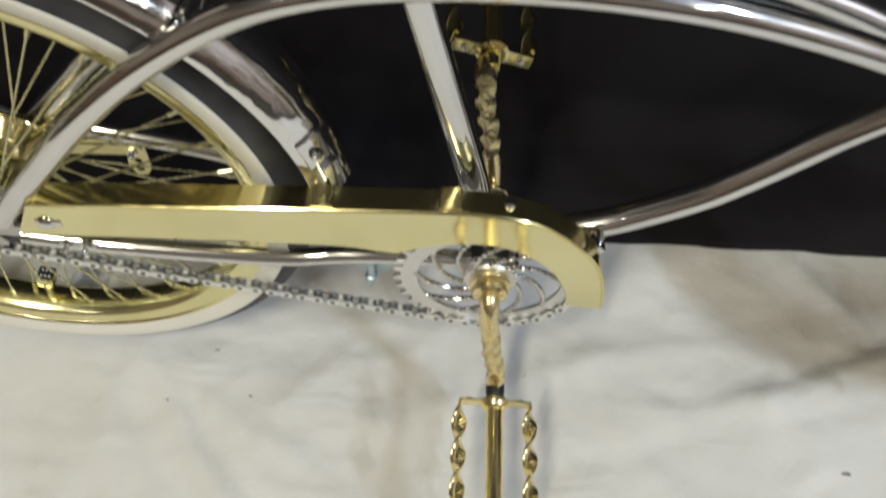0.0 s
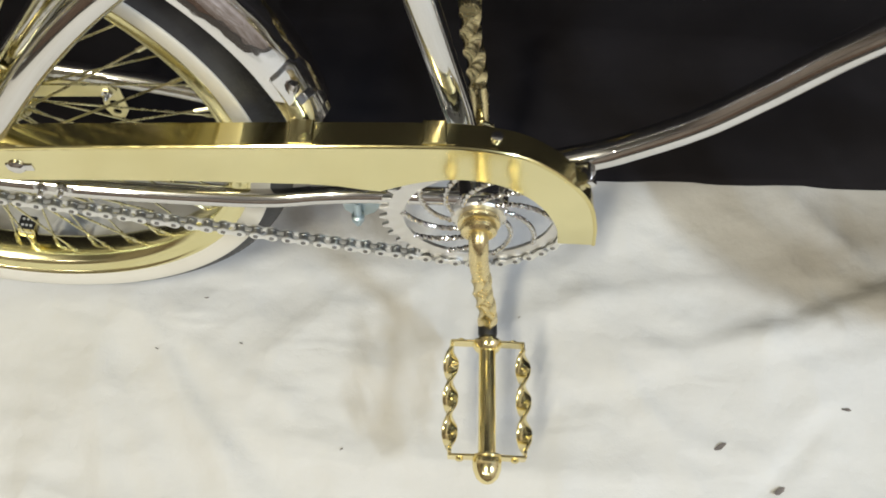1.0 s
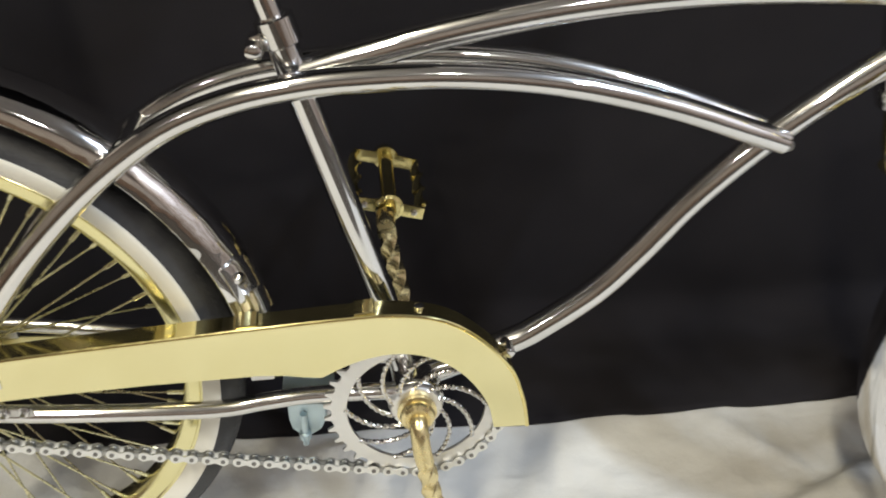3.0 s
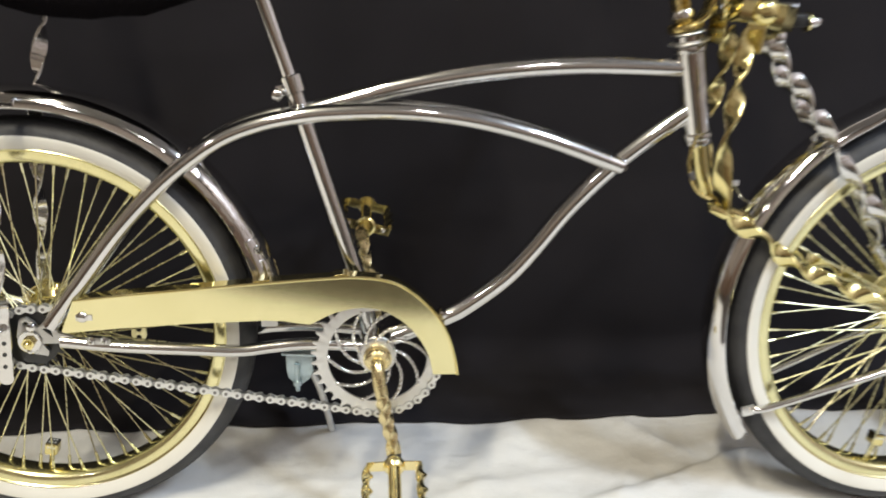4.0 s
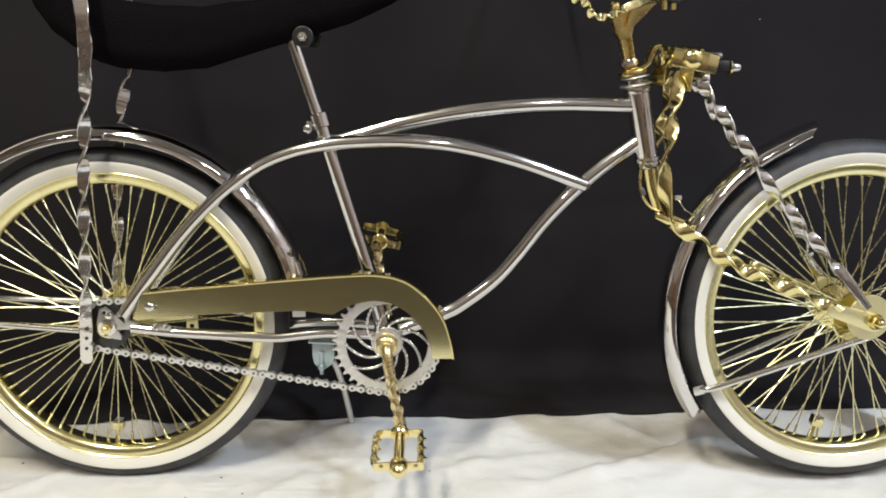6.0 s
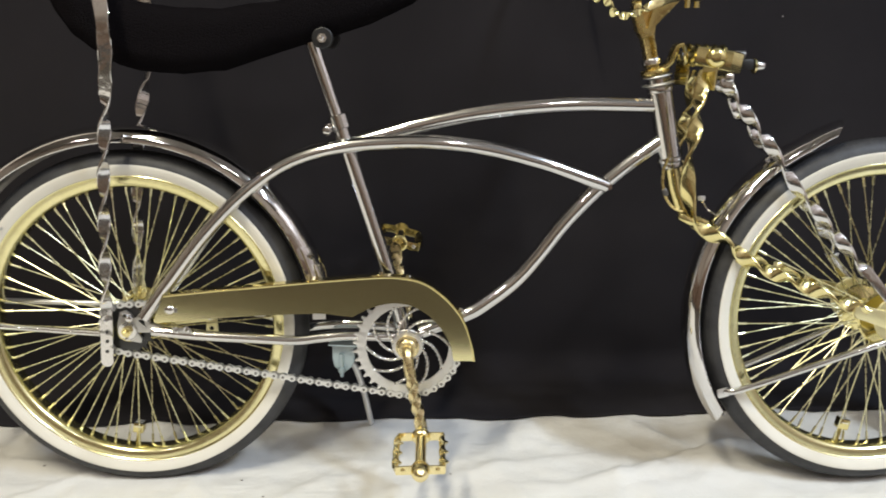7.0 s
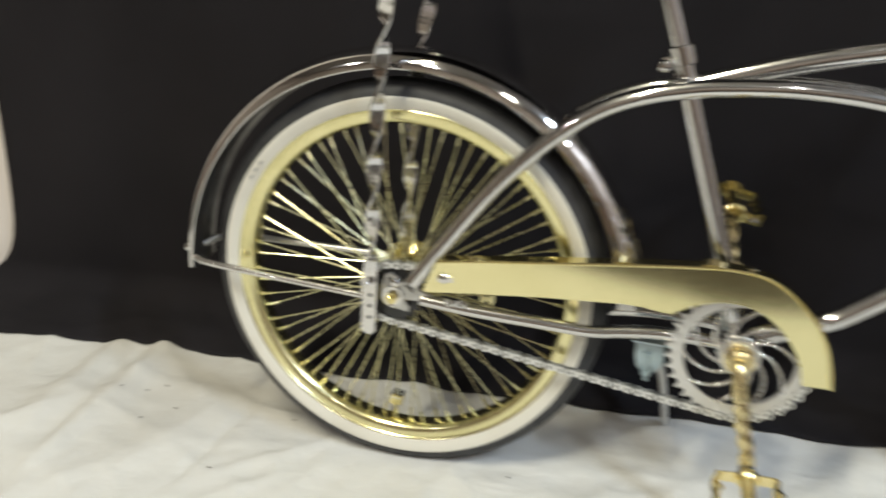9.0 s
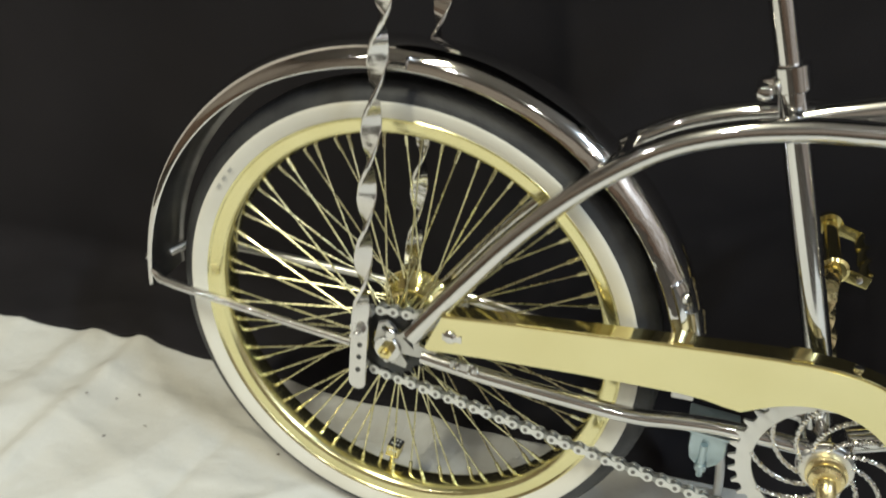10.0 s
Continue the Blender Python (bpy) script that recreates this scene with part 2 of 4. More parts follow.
def sweep(bm, line, section, closed=False, ref=(0, 1, 0)):
    """Carries a section (a function of the share of the way, giving 2D points) along a line."""
    n, total, rings = len(line), 0.0, []
    runs = [0.0]
    for a, b in zip(line, line[1:]):
        runs.append(runs[-1] + (b - a).length)
    for i, p in enumerate(line):
        q0, q1 = (line[i - 1], line[(i + 1) % n]) if closed else (line[max(i - 1, 0)], line[min(i + 1, n - 1)])
        t = (q1 - q0).normalized()
        e1 = Vector(ref) - t * t.dot(Vector(ref))
        e1.normalize()
        e2 = t.cross(e1)
        rings.append([bm.verts.new(p + e1 * a + e2 * b) for a, b in section(runs[i] / runs[-1])])
    m = len(rings[0])
    for i in range(n if closed else n - 1):
        a, b = rings[i], rings[(i + 1) % n]
        for k in range(m):
            bm.faces.new((a[k], a[(k + 1) % m], b[(k + 1) % m], b[k]))
    if not closed:
        bm.faces.new(rings[0][::-1])
        bm.faces.new(rings[-1])
    return bm


def circle2(r, n=16, ry=None):
    return [(r * math.cos(2 * math.pi * k / n), (ry or r) * math.sin(2 * math.pi * k / n)) for k in range(n)]


def tube(line, r, n=16, bm=None, ref=(0, 1, 0)):
    return sweep(bm or bmesh.new(), [Vector(p) for p in line], lambda u: circle2(r, n), ref=ref)


def bar2(w, h, c, turn):
    """A flat bar's section with rounded corners, turned by an angle."""
    pts = []
    for sx, sy, a0 in ((1, 1, 0), (-1, 1, 90), (-1, -1, 180), (1, -1, 270)):
        for a in (0, 45, 90):
            pts.append((sx * (w / 2 - c) + c * math.cos(radians(a0 + a)), sy * (h / 2 - c) + c * math.sin(radians(a0 + a))))
    ca, sa = math.cos(turn), math.sin(turn)
    return [(x * ca - y * sa, x * sa + y * ca) for x, y in pts]


def twisted(line, w, h, turns, start=0.0, lo=0.0, hi=1.0, bm=None, ref=(0, 1, 0), c=None):
    """A bar twisted by so many turns between two shares of its way."""
    def section(u):
        k = min(max((u - lo) / (hi - lo), 0), 1)
        return bar2(w, h, c or min(w, h) * 0.3, start + 2 * math.pi * turns * k)
    return sweep(bm or bmesh.new(), [Vector(p) for p in line], section, ref=ref)


def straight(a, b, n):
    a, b = Vector(a), Vector(b)
    return [a.lerp(b, i / n) for i in range(n + 1)]


def lathe(profile, centre=(0, 0, 0), seg=32, closed=False, bm=None, axis="y"):
    """Turns a profile of (radius, along) round an axis."""
    bm = bm or bmesh.new()
    c, rings = Vector(centre), []
    for r, h in profile:
        ring = []
        for k in range(seg):
            a = 2 * math.pi * k / seg
            x, z = r * math.cos(a), r * math.sin(a)
            v = {"y": (x, h, z), "x": (h, x, z), "z": (x, z, h)}[axis]
            ring.append(bm.verts.new(c + Vector(v)))
        rings.append(ring)
    pairs = list(zip(rings, rings[1:])) + ([(rings[-1], rings[0])] if closed else [])
    for a, b in pairs:
        for k in range(seg):
            bm.faces.new((a[k], a[(k + 1) % seg], b[(k + 1) % seg], b[k]))
    if not closed:
        bm.faces.new(rings[0])
        bm.faces.new(rings[-1][::-1])
    return bm


def plate(outline, y0, y1, holes=(), bevel=0.0006, bm=None):
    """A flat piece in the plane of the bicycle, with holes, from y0 to y1."""
    own = bmesh.new()
    edges = []
    for loop in (outline, *holes):
        vs = [own.verts.new((x, y0, z)) for x, z in loop]
        edges += [own.edges.new((vs[i], vs[(i + 1) % len(vs)])) for i in range(len(vs))]
    made = bmesh.ops.triangle_fill(own, use_beauty=True, use_dissolve=False, edges=edges, normal=(0, -1, 0))
    faces = [g for g in made["geom"] if isinstance(g, bmesh.types.BMFace)]
    out = bmesh.ops.extrude_face_region(own, geom=faces)
    bmesh.ops.translate(own, verts=[g for g in out["geom"] if isinstance(g, bmesh.types.BMVert)], vec=(0, y1 - y0, 0))
    bmesh.ops.recalc_face_normals(own, faces=own.faces)
    if bevel:
        sharp = [e for e in own.edges if len(e.link_faces) == 2 and e.calc_face_angle(0) > 1.2 and abs(e.verts[0].co.y - e.verts[1].co.y) < 1e-6]
        bmesh.ops.bevel(own, geom=sharp, offset=bevel, segments=2, affect="EDGES", profile=0.5)
    if bm is None:
        return own
    me = bpy.data.meshes.new("join")
    own.to_mesh(me)
    own.free()
    bm.from_mesh(me)
    bpy.data.meshes.remove(me)
    return bm


def disc2(cx, cz, r, n=14):
    return [(cx + r * math.cos(2 * math.pi * k / n), cz + r * math.sin(2 * math.pi * k / n)) for k in range(n)]


def block(size, centre, bevel=0.001, m=None, bm=None):
    own = bmesh.new()
    bmesh.ops.create_cube(own, size=1.0)
    for v in own.verts:
        v.co = Vector((v.co.x * size[0], v.co.y * size[1], v.co.z * size[2]))
    bmesh.ops.bevel(own, geom=own.edges[:], offset=bevel, segments=2, affect="EDGES", profile=0.5)
    bmesh.ops.transform(own, matrix=Matrix.Translation(centre) @ (m or Matrix()), verts=own.verts)
    if bm is None:
        return own
    me = bpy.data.meshes.new("join")
    own.to_mesh(me)
    own.free()
    bm.from_mesh(me)
    bpy.data.meshes.remove(me)
    return bm


def hex_nut(centre, r, length, dome=0.0, bm=None):
    """A hexagon nut along y towards the camera's side, with a washer behind it and a stud end."""
    bm = lathe([(r, 0), (r, -length)], centre, 6, bm=bm)
    lathe([(r * 1.25, 0.0018), (r * 1.25, 0.0002)], centre, 20, bm=bm)
    lathe([(r * 0.55, -length), (r * 0.55, -length - 0.004 - dome), (r * 0.3, -length - 0.0055 - dome)], centre, 14, bm=bm)
    return bm


# ---- setting ----
def edge_y(x):
    """Where the black cloth meets the sheet."""
    return 0.1345 + 0.012 * math.exp(-((x + 0.35) / 0.22) ** 2) + 0.004 * math.sin(9 * x) - 0.006 * max(0, x - 0.7)


PULLS = ((0.060, -0.010, 0.200, -0.205, 0.014, 0.0060), (0.004, -0.006, 0.040, -0.130, 0.012, 0.0030), (0.020, -0.005, 0.083, -0.207, 0.011, 0.0035),
         (-0.206, -0.072, -0.070, 0.022, 0.008, 0.0050), (-0.456, 0.084, -0.146, 0.030, 0.014, 0.0050), (-0.505, 0.160, -0.535, -0.040, 0.028, 0.0120), (-0.427, 0.165, -0.472, -0.110, 0.022, 0.0130),
         (0.591, 0.137, 0.490, -0.012, 0.030, 0.0070), (0.728, 0.125, 0.803, 0.050, 0.012, 0.0060))
DIPS = ((-0.273, -0.110, -0.235, 0.045, 0.006, 0.0045), (0.668, -0.184, 0.736, -0.114, 0.009, 0.0045), (0.464, -0.120, 0.659, -0.056, 0.016, 0.0040), (0.493, 0.006, 0.582, 0.065, 0.018, 0.0045),
        (0.090, -0.030, 0.235, -0.205, 0.012, 0.0035), (-0.020, -0.193, 0.050, -0.190, 0.007, 0.0030), (0.690, -0.055, 0.800, -0.030, 0.009, 0.0040))


def pull(x, y, fold):
    """One long soft fold between two places, fading out at its ends."""
    x0, y0, x1, y1, w, h = fold
    dx, dy = x1 - x0, y1 - y0
    u = ((x - x0) * dx + (y - y0) * dy) / (dx * dx + dy * dy)
    if u < -0.25 or u > 1.25:
        return 0.0
    off = ((x - x0) * dy - (y - y0) * dx) / math.hypot(dx, dy) + 0.10 * noise.noise(Vector((x * 9, y * 9, 5))) * w * 6
    end = min(1.0, (0.25 + min(u, 1 - u)) / 0.35)
    return h * end * math.exp(-(off / w) ** 2)


def fold_height(x, y):
    """The sheet's folds: long soft ridges, pulls and dips, and a gathered back edge."""
    h = 0.0
    for k, (turn, scale, stretch, size, keen) in enumerate(((0.35, 2.2, 2.6, 0.0062, 3.0), (-0.45, 3.4, 2.4, 0.0042, 3.5), (1.15, 4.4, 2.2, 0.0036, 3.0), (-1.0, 6.5, 2.2, 0.0024, 3.0), (0.1, 14.0, 2.0, 0.0012, 2.5))):
        a, b = x * math.cos(turn) + y * math.sin(turn), -x * math.sin(turn) + y * math.cos(turn)
        warp = 0.35 * noise.noise(Vector((a * scale * 0.8, b * scale, 3.1 + k)))
        n = noise.noise(Vector((a * scale, b * scale * stretch + warp, 7.3 * k)))
        h += size * max(0.0, 1 - abs(n) * 2.0) ** keen - size * 0.18
    h += sum(pull(x, y, f) for f in PULLS) - sum(pull(x, y, f) for f in DIPS)
    # pulls that run out from under the rear tyre
    d, g = math.hypot(x + 0.02, y - 0.01), math.atan2(y - 0.01, x + 0.02)
    h += 0.0038 * (1 - abs(math.sin(6.5 * g + 1.6 * noise.noise(Vector((5 * x, 5 * y, 1)))))) ** 3.5 * math.exp(-((d - 0.22) / 0.13) ** 2)
    # the rolled fold before the front tyre: gentle towards the room, steep behind
    if 0.40 < x < 1.02:
        crest = -0.048 + 0.085 * max(0.0, min(1.0, (x - 0.62) / 0.24)) ** 1.3 + 0.006 * noise.noise(Vector((x * 14, 0, 8)))
        tall = 0.020 * math.exp(-((x - 0.87) / 0.085) ** 2) + 0.0120 * math.exp(-((x - 0.69) / 0.13) ** 2)
        o = y - crest
        h += tall * math.exp(-(o / (0.055 if o < 0 else 0.012)) ** 2)
    near = 1.0
    for wx in (0.0, 1.035):
        near = min(near, math.hypot((x - wx) / 2.0, y) / 0.075)
    h *= min(1.0, max(0.12, near))
    e = edge_y(x)
    if y > e - 0.06:
        k = min(1.0, (y - e + 0.06) / 0.06)
        h += k * k * (0.002 + 0.004 * noise.noise(Vector((x * 9, 0.3, 2.0))))
    return min(h, 0.024)


def sheet():
    bm = bmesh.new()
    xs = [-1.6 + 0.025 * i for i in range(34)] + [-0.75 + 0.008 * i for i in range(251)] + [1.275 + 0.025 * i for i in range(33)]
    fine = [-0.315 + 0.0075 * i for i in range(83)]

    def front(x):
        """The sheet's unseen near edge, aslant over dark carpet to darken the guard's reflection."""
        return max(-1.95, -0.93 - 0.75 * max(0.0, 0.50 - x) - 0.30 * max(0.0, x - 0.70)) + 0.015 * math.sin(7 * x)
    grid = []
    for i in range(26):
        ring = [front(x) + (-0.3225 - front(x)) * i / 25 for x in xs]
        grid.append([bm.verts.new((x, y, fold_height(x, y) if i else -0.004)) for x, y in zip(xs, ring)])
    grid += [[bm.verts.new((x, y, fold_height(x, y))) for x in xs] for y in fine]
    for a, b in zip(grid, grid[1:]):
        for i in range(len(xs) - 1):
            bm.faces.new((a[i], a[i + 1], b[i + 1], b[i]))
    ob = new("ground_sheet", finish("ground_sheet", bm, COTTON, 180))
    return tagged(ob, "crumpled white cotton sheet spread on the floor, with stained and shaded brown patches", "sheet", kind="structure")


def backdrop():
    """The black cloth lies on the floor behind the sheet's edge, turns up in a soft bend and hangs on the wall."""
    bm, rows = bmesh.new(), []
    profile = [(0.150 * k / 11, 0.0) for k in range(12)]
    profile += [(0.150 + 0.050 * math.sin(radians(a)), 0.050 - 0.050 * math.cos(radians(a))) for a in range(10, 91, 10)]
    profile += [(0.200, 0.05 + 1.95 * (k / 30) ** 1.4) for k in range(1, 31)]
    for j, (dy, z) in enumerate(profile):
        left = -0.814 + 0.06 * min(1, z / 0.45) - 0.10 * math.exp(-max(z, 0.0) / 0.040) + 0.04 * max(0, 1 - dy / 0.15)
        row = []
        for i in range(221):
            x = left + (2.4 - left) * i / 220
            sway = (0.012 * math.sin(6.5 * x + 1.5 * noise.noise(Vector((x * 2, z, 0)))) + 0.008 * noise.noise(Vector((x * 6, z * 1.2, 3)))) * min(1, z / 0.3)
            y = min(edge_y(x) * max(0, 1 - dy / 0.15) + 0.092 * min(1, dy / 0.15) + dy + sway, 0.305)
            lift = fold_height(x, min(y, 0.30)) + 0.0025 + 0.004 * abs(noise.noise(Vector((x * 8, y * 14, 9)))) * min(1, dy / 0.04)
            row.append(bm.verts.new((x, y, z + lift * max(0, 1 - z / 0.1))))
        rows.append(row)
    for a, b in zip(rows, rows[1:]):
        for i in range(220):
            bm.faces.new((a[i], a[i + 1], b[i + 1], b[i]))
    ob = new("backdrop", finish("backdrop", bm, BLACK_CLOTH, 180))
    s = ob.modifiers.new("thickness", "SOLIDIFY")
    s.thickness, s.offset = 0.0015, -1.0
    return tagged(ob, "black cloth backdrop hanging down and lying over the sheet's edge", "backdrop", kind="structure")


def slab(name, x0, x1, y0, y1, z0, z1, material, label, category):
    bm = block((x1 - x0, y1 - y0, z1 - z0), ((x0 + x1) / 2, (y0 + y1) / 2, (z0 + z1) / 2), 0.002)
    return tagged(new(name, finish(name, bm, material)), label, category, kind="structure")


sheet()
drape = backdrop()
slab("floor", -4.0, 3.6, -5.0, 0.30, -0.14, -0.012, CARPET, "dark brown floor under the sheet, unseen, kept dark for the guard's reflection", "floor")
slab("wall_north", -4.0, 3.6, 0.31, 0.43, -0.14, 3.7, WALL_PAINT, "plain off-white painted wall behind the cloth", "wall")
# unseen walls and ceiling, added to close the room; darkish for contrast in chrome
slab("wall_south", -4.0, 3.6, -5.12, -5.0, -0.14, 3.7, ROOM_PAINT, "plain warm brown wall, unseen, added to close the room", "wall")
slab("wall_west", -4.12, -4.0, -5.0, 0.31, -0.14, 3.7, ROOM_PAINT, "plain warm brown wall, unseen, added to close the room", "wall")
# unseen wall, added pale and blotched for the fender to reflect
slab("wall_east", 3.6, 3.72, -5.0, 0.31, -0.14, 3.7, PALE_PAINT, "pinkish cream wall, unseen, blotched to mottle the chrome's reflections", "wall")
slab("ceiling", -4.0, 3.6, -5.0, 0.31, 3.705, 3.8, CEILING_PAINT, "plain dull grey ceiling, unseen, added to close the room", "ceiling")

# unseen brown bands, added so the chrome mirrors a dark streak
for k, (x0, x1, y0, y1) in enumerate(((-4.0, 3.6, -4.998, -4.97), (-3.998, -3.97, -4.96, 0.25))):
    slab("trim_%d" % (k + 1), x0, x1, y0, y1, -0.02, 0.95, BROWN_BAND, "unseen brown band along the wall's foot, added to streak the chrome", "wall panelling")

# ---- bicycle: leans on its stand, away from the camera ----
LEAN_BACK = 7.0
bicycle = tagged(new("bicycle"), "gold and chrome lowrider bicycle with whitewall tyres on its kickstand", "bicycle")
bicycle.matrix_world = pose(0, 0, 0, -LEAN_BACK) @ Matrix.Translation((0, 0, -0.004))

RING = (0.389, 0.2110)          # chainring centre in the bicycle's plane


def build_body():
    body = part("frame", tube([(0.382, 0, 0.225), (0.366, 0, 0.300), (0.309, 0, 0.500), (0.3035, 0, 0.522)], 0.0108), CHROME, bicycle, "polished chrome bicycle tubes")
    part("top_tube", tube(spline([(0.308, 0, 0.487), (0.360, 0, 0.501), (0.417, 0, 0.515), (0.490, 0, 0.528), (0.565, 0, 0.5355), (0.640, 0, 0.5375), (0.735, 0, 0.534)]), 0.0108), CHROME, body)
    part("down_tube", tube(spline([(0.745, 0, 0.489), (0.698, 0.001, 0.456), (0.654, 0.003, 0.419), (0.6115, 0.005, 0.3745), (0.5755, 0.006, 0.328), (0.542, 0.006, 0.291), (0.500, 0.006, 0.259), (0.470, 0.005, 0.243), (0.395, 0, 0.217)]), 0.0112), CHROME, body)
    for s in (-1, 1):
        part("arched_tube", tube(spline([(0.030, 0.052 if s > 0 else -0.0405, 0.262), (0.066, 0.046 if s > 0 else -0.038, 0.309), (0.110, s * 0.034, 0.365), (0.152, s * 0.030, 0.409), (0.193, s * 0.027, 0.443),
                                         (0.230, s * 0.025, 0.466), (0.268, s * 0.024, 0.480), (0.305, s * 0.023, 0.4875), (0.345, s * 0.022, 0.4915), (0.417, s * 0.021, 0.492),
                                         (0.493, s * 0.019, 0.483), (0.570, s * 0.016, 0.463), (0.640, s * 0.012, 0.4375), (0.667, s * 0.010, 0.427)]), 0.0094), CHROME, body)
        out, up = (0.0110, 0.0160) if s > 0 else (0.0, 0.0)
        part("chainstay", tube(spline([(0.040, s * (0.0410 + out), 0.243 + up), (0.100, s * (0.040 + out), 0.235 + up), (0.180, s * (0.037 + out), 0.2275 + up * 0.55), (0.232, s * 0.033, 0.2225), (0.268, s * 0.0295, 0.2245), (0.310, s * 0.027, 0.2260), (0.385, s * 0.022, 0.2200)]), 0.0072), CHROME, body)
        y0, y1 = (-0.0425, -0.0380) if s < 0 else (0.0500, 0.0545)
        part("dropout", plate([(-0.004, 0.262), (-0.002, 0.270), (0.006, 0.273), (0.013, 0.268), (0.017, 0.261), (0.028, 0.270), (0.037, 0.273), (0.039, 0.262), (0.038, 0.254),
                               (0.054, 0.2495), (0.054, 0.2415), (0.034, 0.241), (0.020, 0.241), (0.026, 0.232), (0.024, 0.226), (0.010, 0.229), (-0.004, 0.237), (-0.007, 0.250)],
                              y0, y1, [[(0.022, 0.259), (0.030, 0.260), (0.032, 0.249)], disc2(0.0045, 0.265, 0.003)]), STEEL_SATIN, body, "satin steel wheel dropout")
    for x, z, r in ((0.0300, 0.2655, 0.0036), (0.0060, 0.2335, 0.0032)):
        part("dropout_bolt", lathe([(r, 0.002), (r, -0.0022), (r * 0.7, -0.0034), (r * 0.3, -0.0038)], (x, -0.0430, z), 12), CHROME, body)
    part("dropout_bolt", lathe([(0.0052, 0.002), (0.0052, -0.003), (0.0040, -0.0045), (0.0015, -0.005)], (0.0110, -0.0435, 0.2625), 12), CHROME, body)
    d = Vector((0.0195, 0, -0.1095)).normalized()
    a, b = Vector((0.7335, 0, 0.570)), Vector((0.7545, 0, 0.457))
    part("head_tube", tube([a, b], 0.0158, 28), CHROME, body)
    for u, r, w, finish_kind in ((-0.025, 0.0200, 0.0018, CHROME_DULL), (0.065, 0.0225, 0.0018, CHROME_DULL), (0.125, 0.0180, 0.006, CHROME), (0.97, 0.0182, 0.006, CHROME), (1.03, 0.0165, 0.006, CHROME)):
        p = a.lerp(b, u)
        cup = lathe([(r * 0.80, -w * 0.9), (r * 0.97, -w / 2), (r, 0), (r * 0.97, w / 2), (r * 0.80, w * 0.9)], (0, 0, 0), 28, axis="z")
        part("headset_cup", cup, finish_kind, body, "", Matrix.Translation(p) @ pose(0, 0, 0, 0, -10.1, 0))
    part("bottom_bracket", lathe([(0.0225, 0.028), (0.0235, 0.026), (0.0235, -0.026), (0.0225, -0.028)], (RING[0], 0, RING[1]), 32), CHROME, body)
    weld = lathe([(0.0045, -0.004), (0.0058, 0), (0.0045, 0.004)], (0.668, -0.013, 0.4265), 12)
    part("weld_bead", weld, CHROME, body)
    bridge = tube([(0.198, -0.028, 0.452), (0.198, 0.028, 0.452)], 0.0055, 12, ref=(1, 0, 0))
    part("stay_bridge", bridge, CHROME, body)
    return body


def build_seat():
    clamp = part("seat_clamp", lathe([(0.0122, -0.010), (0.0138, -0.009), (0.0138, 0.009), (0.0122, 0.010)], (0, 0, 0), 24, axis="z"), CHROME, bicycle, "chrome seat post clamp", Matrix.Translation((0.3045, 0, 0.520)) @ pose(0, 0, 0, 0, -15.5, 0))
    bolt = lathe([(0.0055, 0.014), (0.0068, 0.011), (0.0068, -0.011), (0.0055, -0.0145), (0.003, -0.016)], (-0.0185, 0, -0.006), 16)
    block((0.014, 0.012, 0.013), (-0.0130, 0, -0.004), 0.002, bm=bolt)
    part("clamp_bolt", bolt, CHROME, clamp)
    part("seat_post", tube([(0.308, 0, 0.505), (0.2755, 0, 0.615), (0.268, 0, 0.640)], 0.0090, 20), CHROME, bicycle, "chrome seat post")
    prof = ((-0.062, 0.690, 0.030, 0.050), (-0.035, 0.638, 0.034, 0.076), (0.000, 0.610, 0.036, 0.086), (0.046, 0.591, 0.038, 0.090), (0.101, 0.5865, 0.041, 0.086), (0.158, 0.5915, 0.043, 0.078),
            (0.229, 0.6125, 0.044, 0.066), (0.293, 0.630, 0.043, 0.062), (0.350, 0.6465, 0.041, 0.058), (0.407, 0.672, 0.037, 0.050), (0.435, 0.692, 0.030, 0.036))
    bm, rings = bmesh.new(), []
    for x, z, w, h in prof:
        ring = []
        for k in range(24):
            a = 2 * math.pi * k / 24
            c, s = math.cos(a), math.sin(a)
            ring.append(bm.verts.new((x, math.copysign(abs(c) ** 0.75, c) * w, z + h / 2 + math.copysign(abs(s) ** 0.7, s) * h / 2)))
        rings.append(ring)
    for a, b in zip(rings, rings[1:]):
        for k in range(24):
            bm.faces.new((a[k], a[(k + 1) % 24], b[(k + 1) % 24], b[k]))
    bm.faces.new(rings[0])
    bm.faces.new(rings[-1])
    bmesh.ops.subdivide_edges(bm, edges=bm.edges[:], cuts=1, use_grid_fill=True, smooth=0.6)
    for v in bm.verts:
        v.co += Vector((1, 1, 1)) * 0.0025 * noise.noise(v.co * 60)
    seat = part("seat", bm, PLUSH, bicycle, "long black plush banana seat")
    br = bmesh.new()
    for s in (-1, 1):
        lathe([(0.0120, -0.004), (0.0135, -0.003), (0.0135, 0.003), (0.0120, 0.004)], (0.292, s * 0.046, 0.629), 20, bm=br)
    tube([(0.292, -0.046, 0.629), (0.292, 0.046, 0.629)], 0.005, 10, br, ref=(1, 0, 0))
    block((0.040, 0.030, 0.012), (0.275, 0, 0.640), 0.003, bm=br)
    holder = part("seat_bracket", br, BLACK_PLASTIC, bicycle, "black seat clamp bracket")
    part("bracket_bolt", hex_nut((0.292, -0.050, 0.629), 0.0062, 0.004), CHROME, holder)


